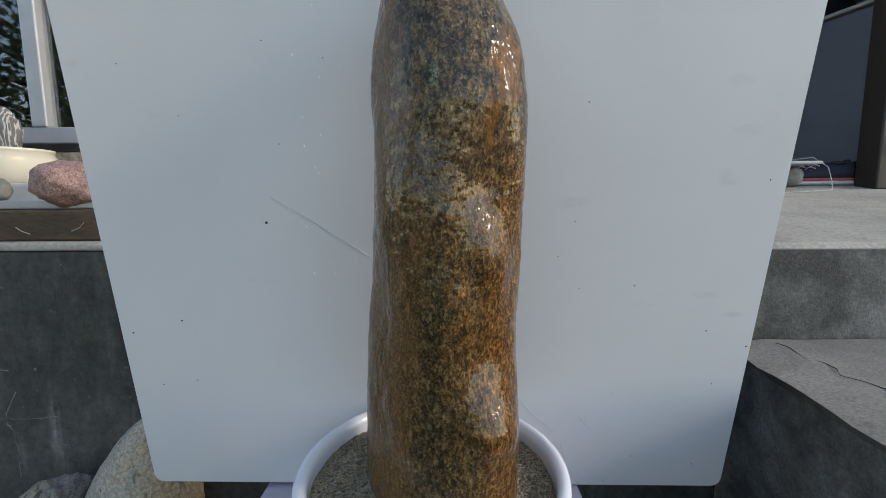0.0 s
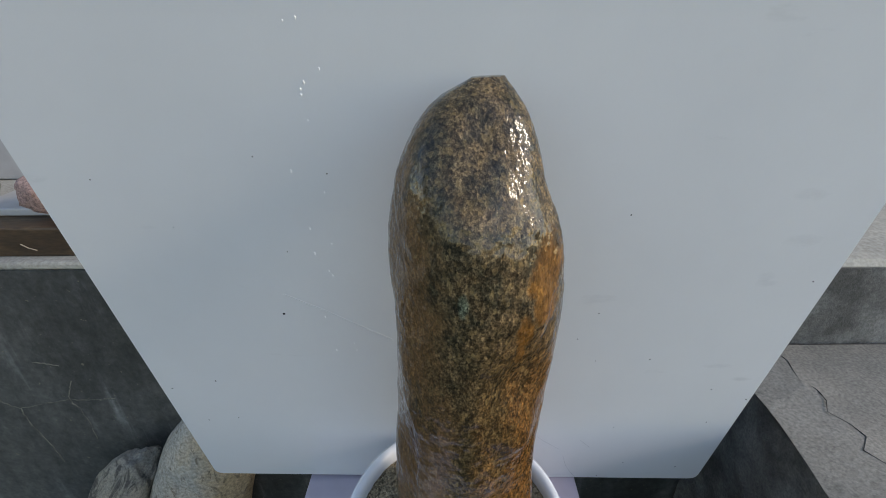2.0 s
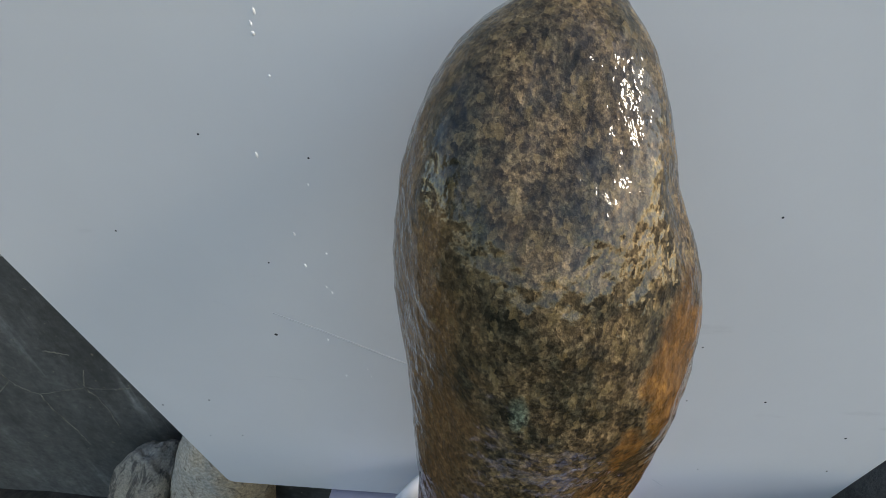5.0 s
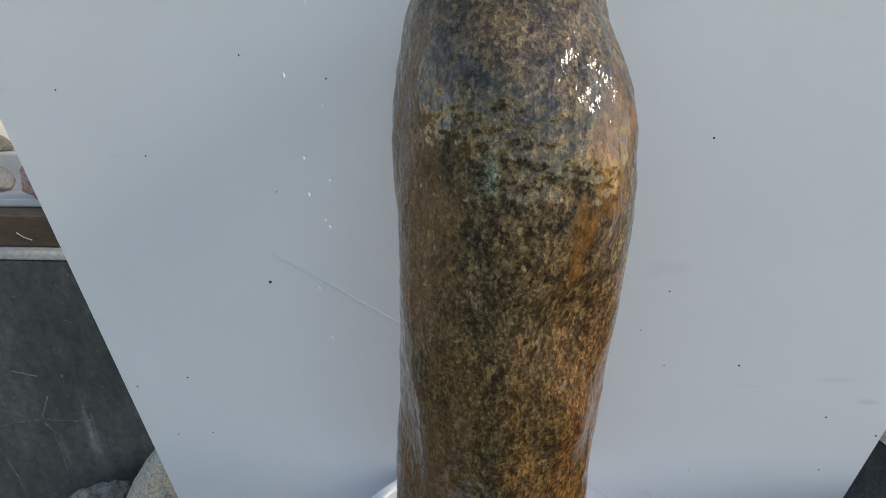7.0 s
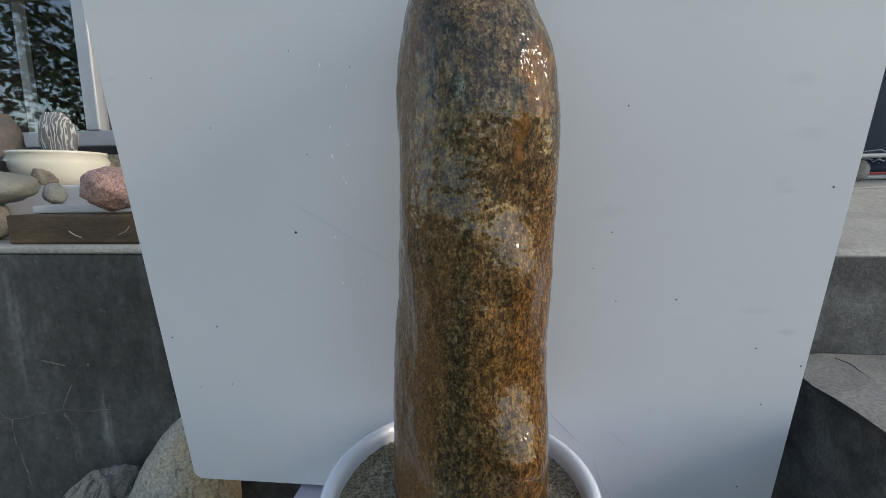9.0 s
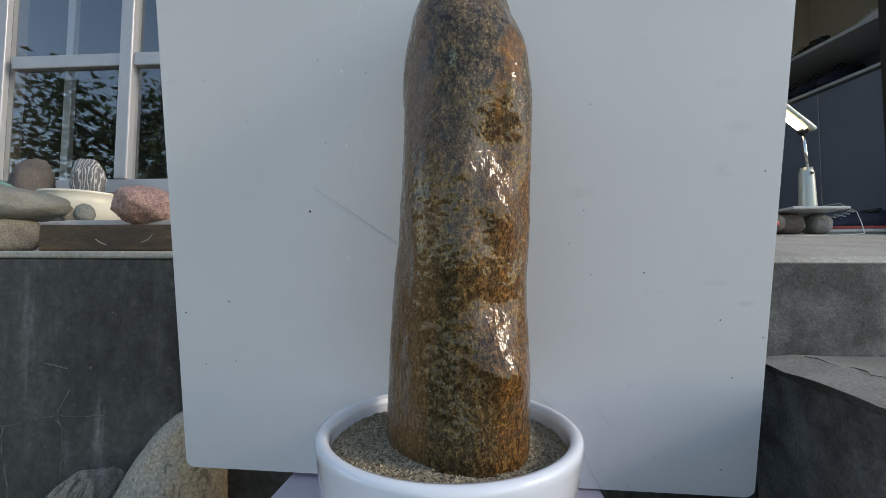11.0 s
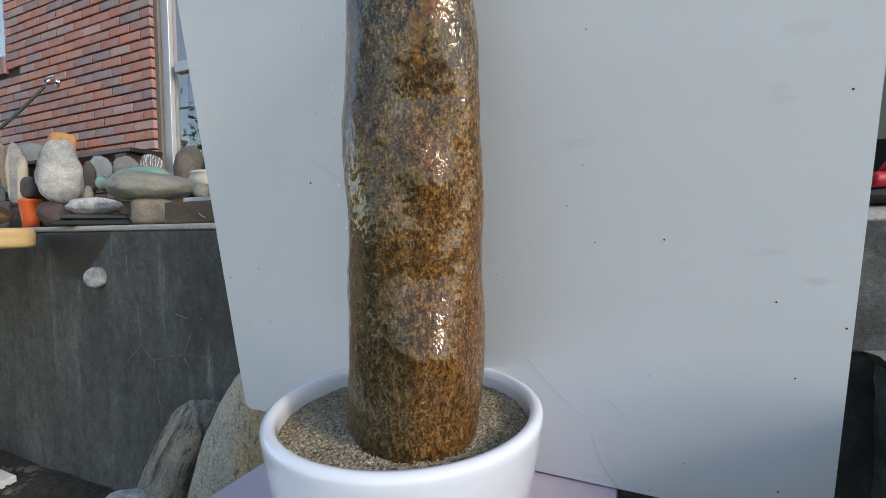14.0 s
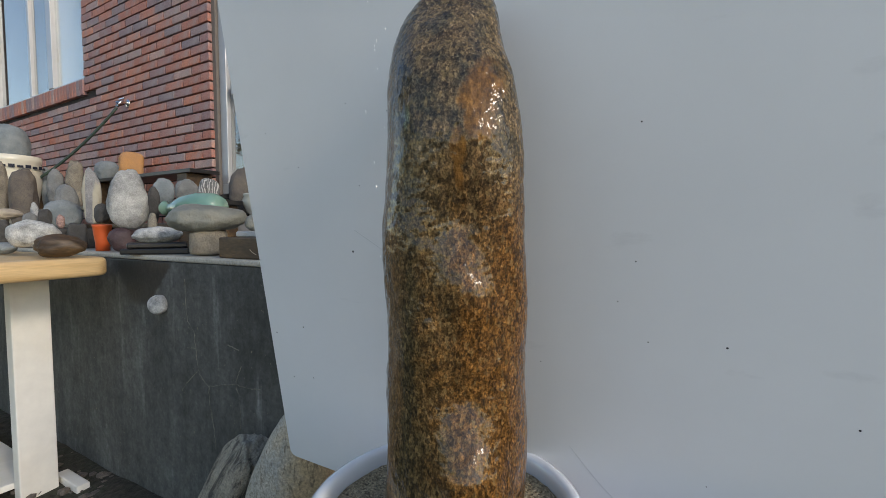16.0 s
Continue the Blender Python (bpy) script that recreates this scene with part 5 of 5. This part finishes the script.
def bottle():
    b = thing("celadon_bottle", -1.885, 1.19, 0.779, 0, "celadon green glazed bottle lying on its side", "bottle")
    prof = [(1.25 * r, 1.15 * h) for r, h in [(0, 0.006), (0.014, 0.004), (0.016, 0.0), (0.026, 0.0), (0.028, 0.008), (0.018, 0.02), (0.017, 0.03), (0.03, 0.06), (0.048, 0.11), (0.056, 0.18), (0.05, 0.25), (0.035, 0.28), (0, 0.28)]]
    bm = lathe(prof, 40)
    part("body", bm, M_CELADON, b, smooth=True).matrix_basis = pose(0, 0, 0.0705, 0, 90, 14)
    return b


bottle()
tap = thing("garden_tap", -3.42, FACE, 1.69, 0, "small chrome garden tap on the brick wall", "tap")
part("spout", tube([(0, 0.01, 0), (0, -0.05, 0), (0, -0.075, -0.012), (0, -0.08, -0.04)], 0.014, 12), M_CHROME, tap, smooth=True)
part("handle", box(-0.035, 0.035, -0.05, -0.035, 0.018, 0.03, 0.004), M_CHROME, tap)
part("flange", lathe([(0, -0.004), (0.028, -0.004), (0.028, 0.004), (0, 0.006)], 20), M_CHROME, tap, smooth=True).matrix_basis = pose(0, -0.004, 0, 90)
hose = part("hose", tube(curve_points((-3.42, 1.70, 1.64), (-3.86, 1.31, 1.06), 0.05, 18) + curve_points((-3.88, 1.3, 1.02), (-3.97, 1.32, 0.69), 0.01, 6), 0.0095, 10), M_HOSE, smooth=True)
tagged(hose, "dark green garden hose running down from the tap", "hose")


# ---- tree across the yard, seen in the panes ----
def tree(x, y, h, seed):
    t = thing("tree", x, y, GROUND - 0.02, 0, "broad-leaved garden tree with a loose dark green crown", "tree")
    rng = random.Random(seed)
    trunk = tube([(0, 0, -0.1), (0.05, 0.03, h * 0.2), (-0.04, 0.06, h * 0.42), (0.05, 0, h * 0.62), (0.02, 0.05, h * 0.85)], [0.13, 0.11, 0.09, 0.06, 0.025], 12)
    part("trunk", trunk, M_BARK, t, smooth=True)
    tips = []
    for k in range(16):
        a, z0 = k * 2.4 + rng.random(), h * (0.32 + 0.5 * k / 16)
        ln = (1.9 - 1.0 * k / 16) * (0.8 + 0.4 * rng.random())
        p = [(0, 0, z0), (ln * 0.5 * math.cos(a), ln * 0.5 * math.sin(a), z0 + 0.25), (ln * math.cos(a), ln * math.sin(a), z0 + 0.55)]
        part("limb", tube(p, [0.045, 0.03, 0.012], 8), M_BARK, t, smooth=True)
        tips += [Vector(p[1]), Vector(p[2]), (Vector(p[1]) + Vector(p[2])) / 2]
    verts, faces = [], []
    for tip in tips:
        for _ in range(95):
            c = tip + Vector((rng.gauss(0, 0.34), rng.gauss(0, 0.34), rng.gauss(0, 0.26)))
            u = Vector((rng.gauss(0, 1), rng.gauss(0, 1), rng.gauss(0, 0.6))).normalized()
            v = u.cross(Vector((rng.gauss(0, 1), rng.gauss(0, 1), rng.gauss(0, 1)))).normalized()
            s = 0.06 + 0.035 * rng.random()
            i = len(verts)
            verts += [c - u * s, c + v * s * 0.45, c + u * s, c - v * s * 0.45, c + u.cross(v) * s * 0.12]
            faces += [(i, i + 1, i + 4), (i + 1, i + 2, i + 4), (i + 2, i + 3, i + 4), (i + 3, i, i + 4)]
    me = bpy.data.meshes.new("crown")
    me.from_pydata([tuple(v) for v in verts], [], faces)
    me.materials.append(M_LEAF)
    crown = new("crown", me)
    crown.parent = t
    crown["kind"] = "stuff"
    return t


tree(-6.4, -3.4, 4.6, 5)


# ---- bricks, laid one by one ----
def brick_mesh(length, height, depth, name):
    return mesh_of(name, box(0, length, 0, depth, 0, height, 0.003, 1), M_BRICK)


STRETCH, HEADER, SOLDIER = brick_mesh(BRICK_L, BRICK_H, 0.04, "brick"), brick_mesh(BRICK_L / 2 - 0.005, BRICK_H, 0.04, "brick_half"), brick_mesh(0.052, 0.125, 0.045, "brick_upright")
RIGHT = -2.42
near, far = [], []
for row in range(int((3.55 - 0.66) / PITCH)):
    z = 0.66 + row * PITCH
    x = RIGHT
    first = True
    while x > -6.9:
        ln = BRICK_L / 2 - 0.005 if first and row % 2 else BRICK_L
        first = False
        x0 = x - ln
        in_window = z + BRICK_H > W_B - 0.13 and x0 < W_R
        if in_window and x > W_R + 0.06 and z > W_B - 0.135:
            cut = x - (W_R + 0.004)
            far.append((x - cut, x, z))
        elif not in_window:
            spot = (x0, x, z)
            if x0 > -4.1 and 1.0 < z < 2.2 and ln > 0.12:
                near.append((x0, z, STRETCH))
            elif x0 > -4.1 and 1.0 < z < 2.2:
                near.append((x0, z, HEADER))
            else:
                far.append(spot)
        x = x0 - JOINT
rng = random.Random(12)
for x0, z, me in near:
    ob = new("brick", me)
    ob.parent = house_wall
    ob.matrix_basis = pose(x0, FACE - 0.004 * rng.random(), z, 0, 0, rng.uniform(-0.4, 0.4))
k = 0
while -6.3 + k * 0.061 < W_R - 0.05:
    ob = new("brick", SOLDIER)
    ob.parent = house_wall
    ob.matrix_basis = pose(-6.3 + k * 0.061, FACE - 0.012, W_B - 0.128)
    k += 1
verts, faces = [], []
for x0, x1, z in far:
    i = len(verts)
    y0 = FACE - 0.004 * rng.random()
    verts += [(a, b, c) for a in (x0, x1) for b in (y0, y0 + 0.04) for c in (z, z + BRICK_H)]
    faces += [(i, i + 1, i + 3, i + 2), (i + 4, i + 6, i + 7, i + 5), (i, i + 4, i + 5, i + 1), (i + 2, i + 3, i + 7, i + 6), (i + 1, i + 5, i + 7, i + 3), (i, i + 2, i + 6, i + 4)]
me = bpy.data.meshes.new("bricks")
me.from_pydata(verts, [], faces)
me.materials.append(M_BRICKS)
rest_bricks = new("bricks", me)
rest_bricks.parent = house_wall
rest_bricks["kind"] = "stuff"
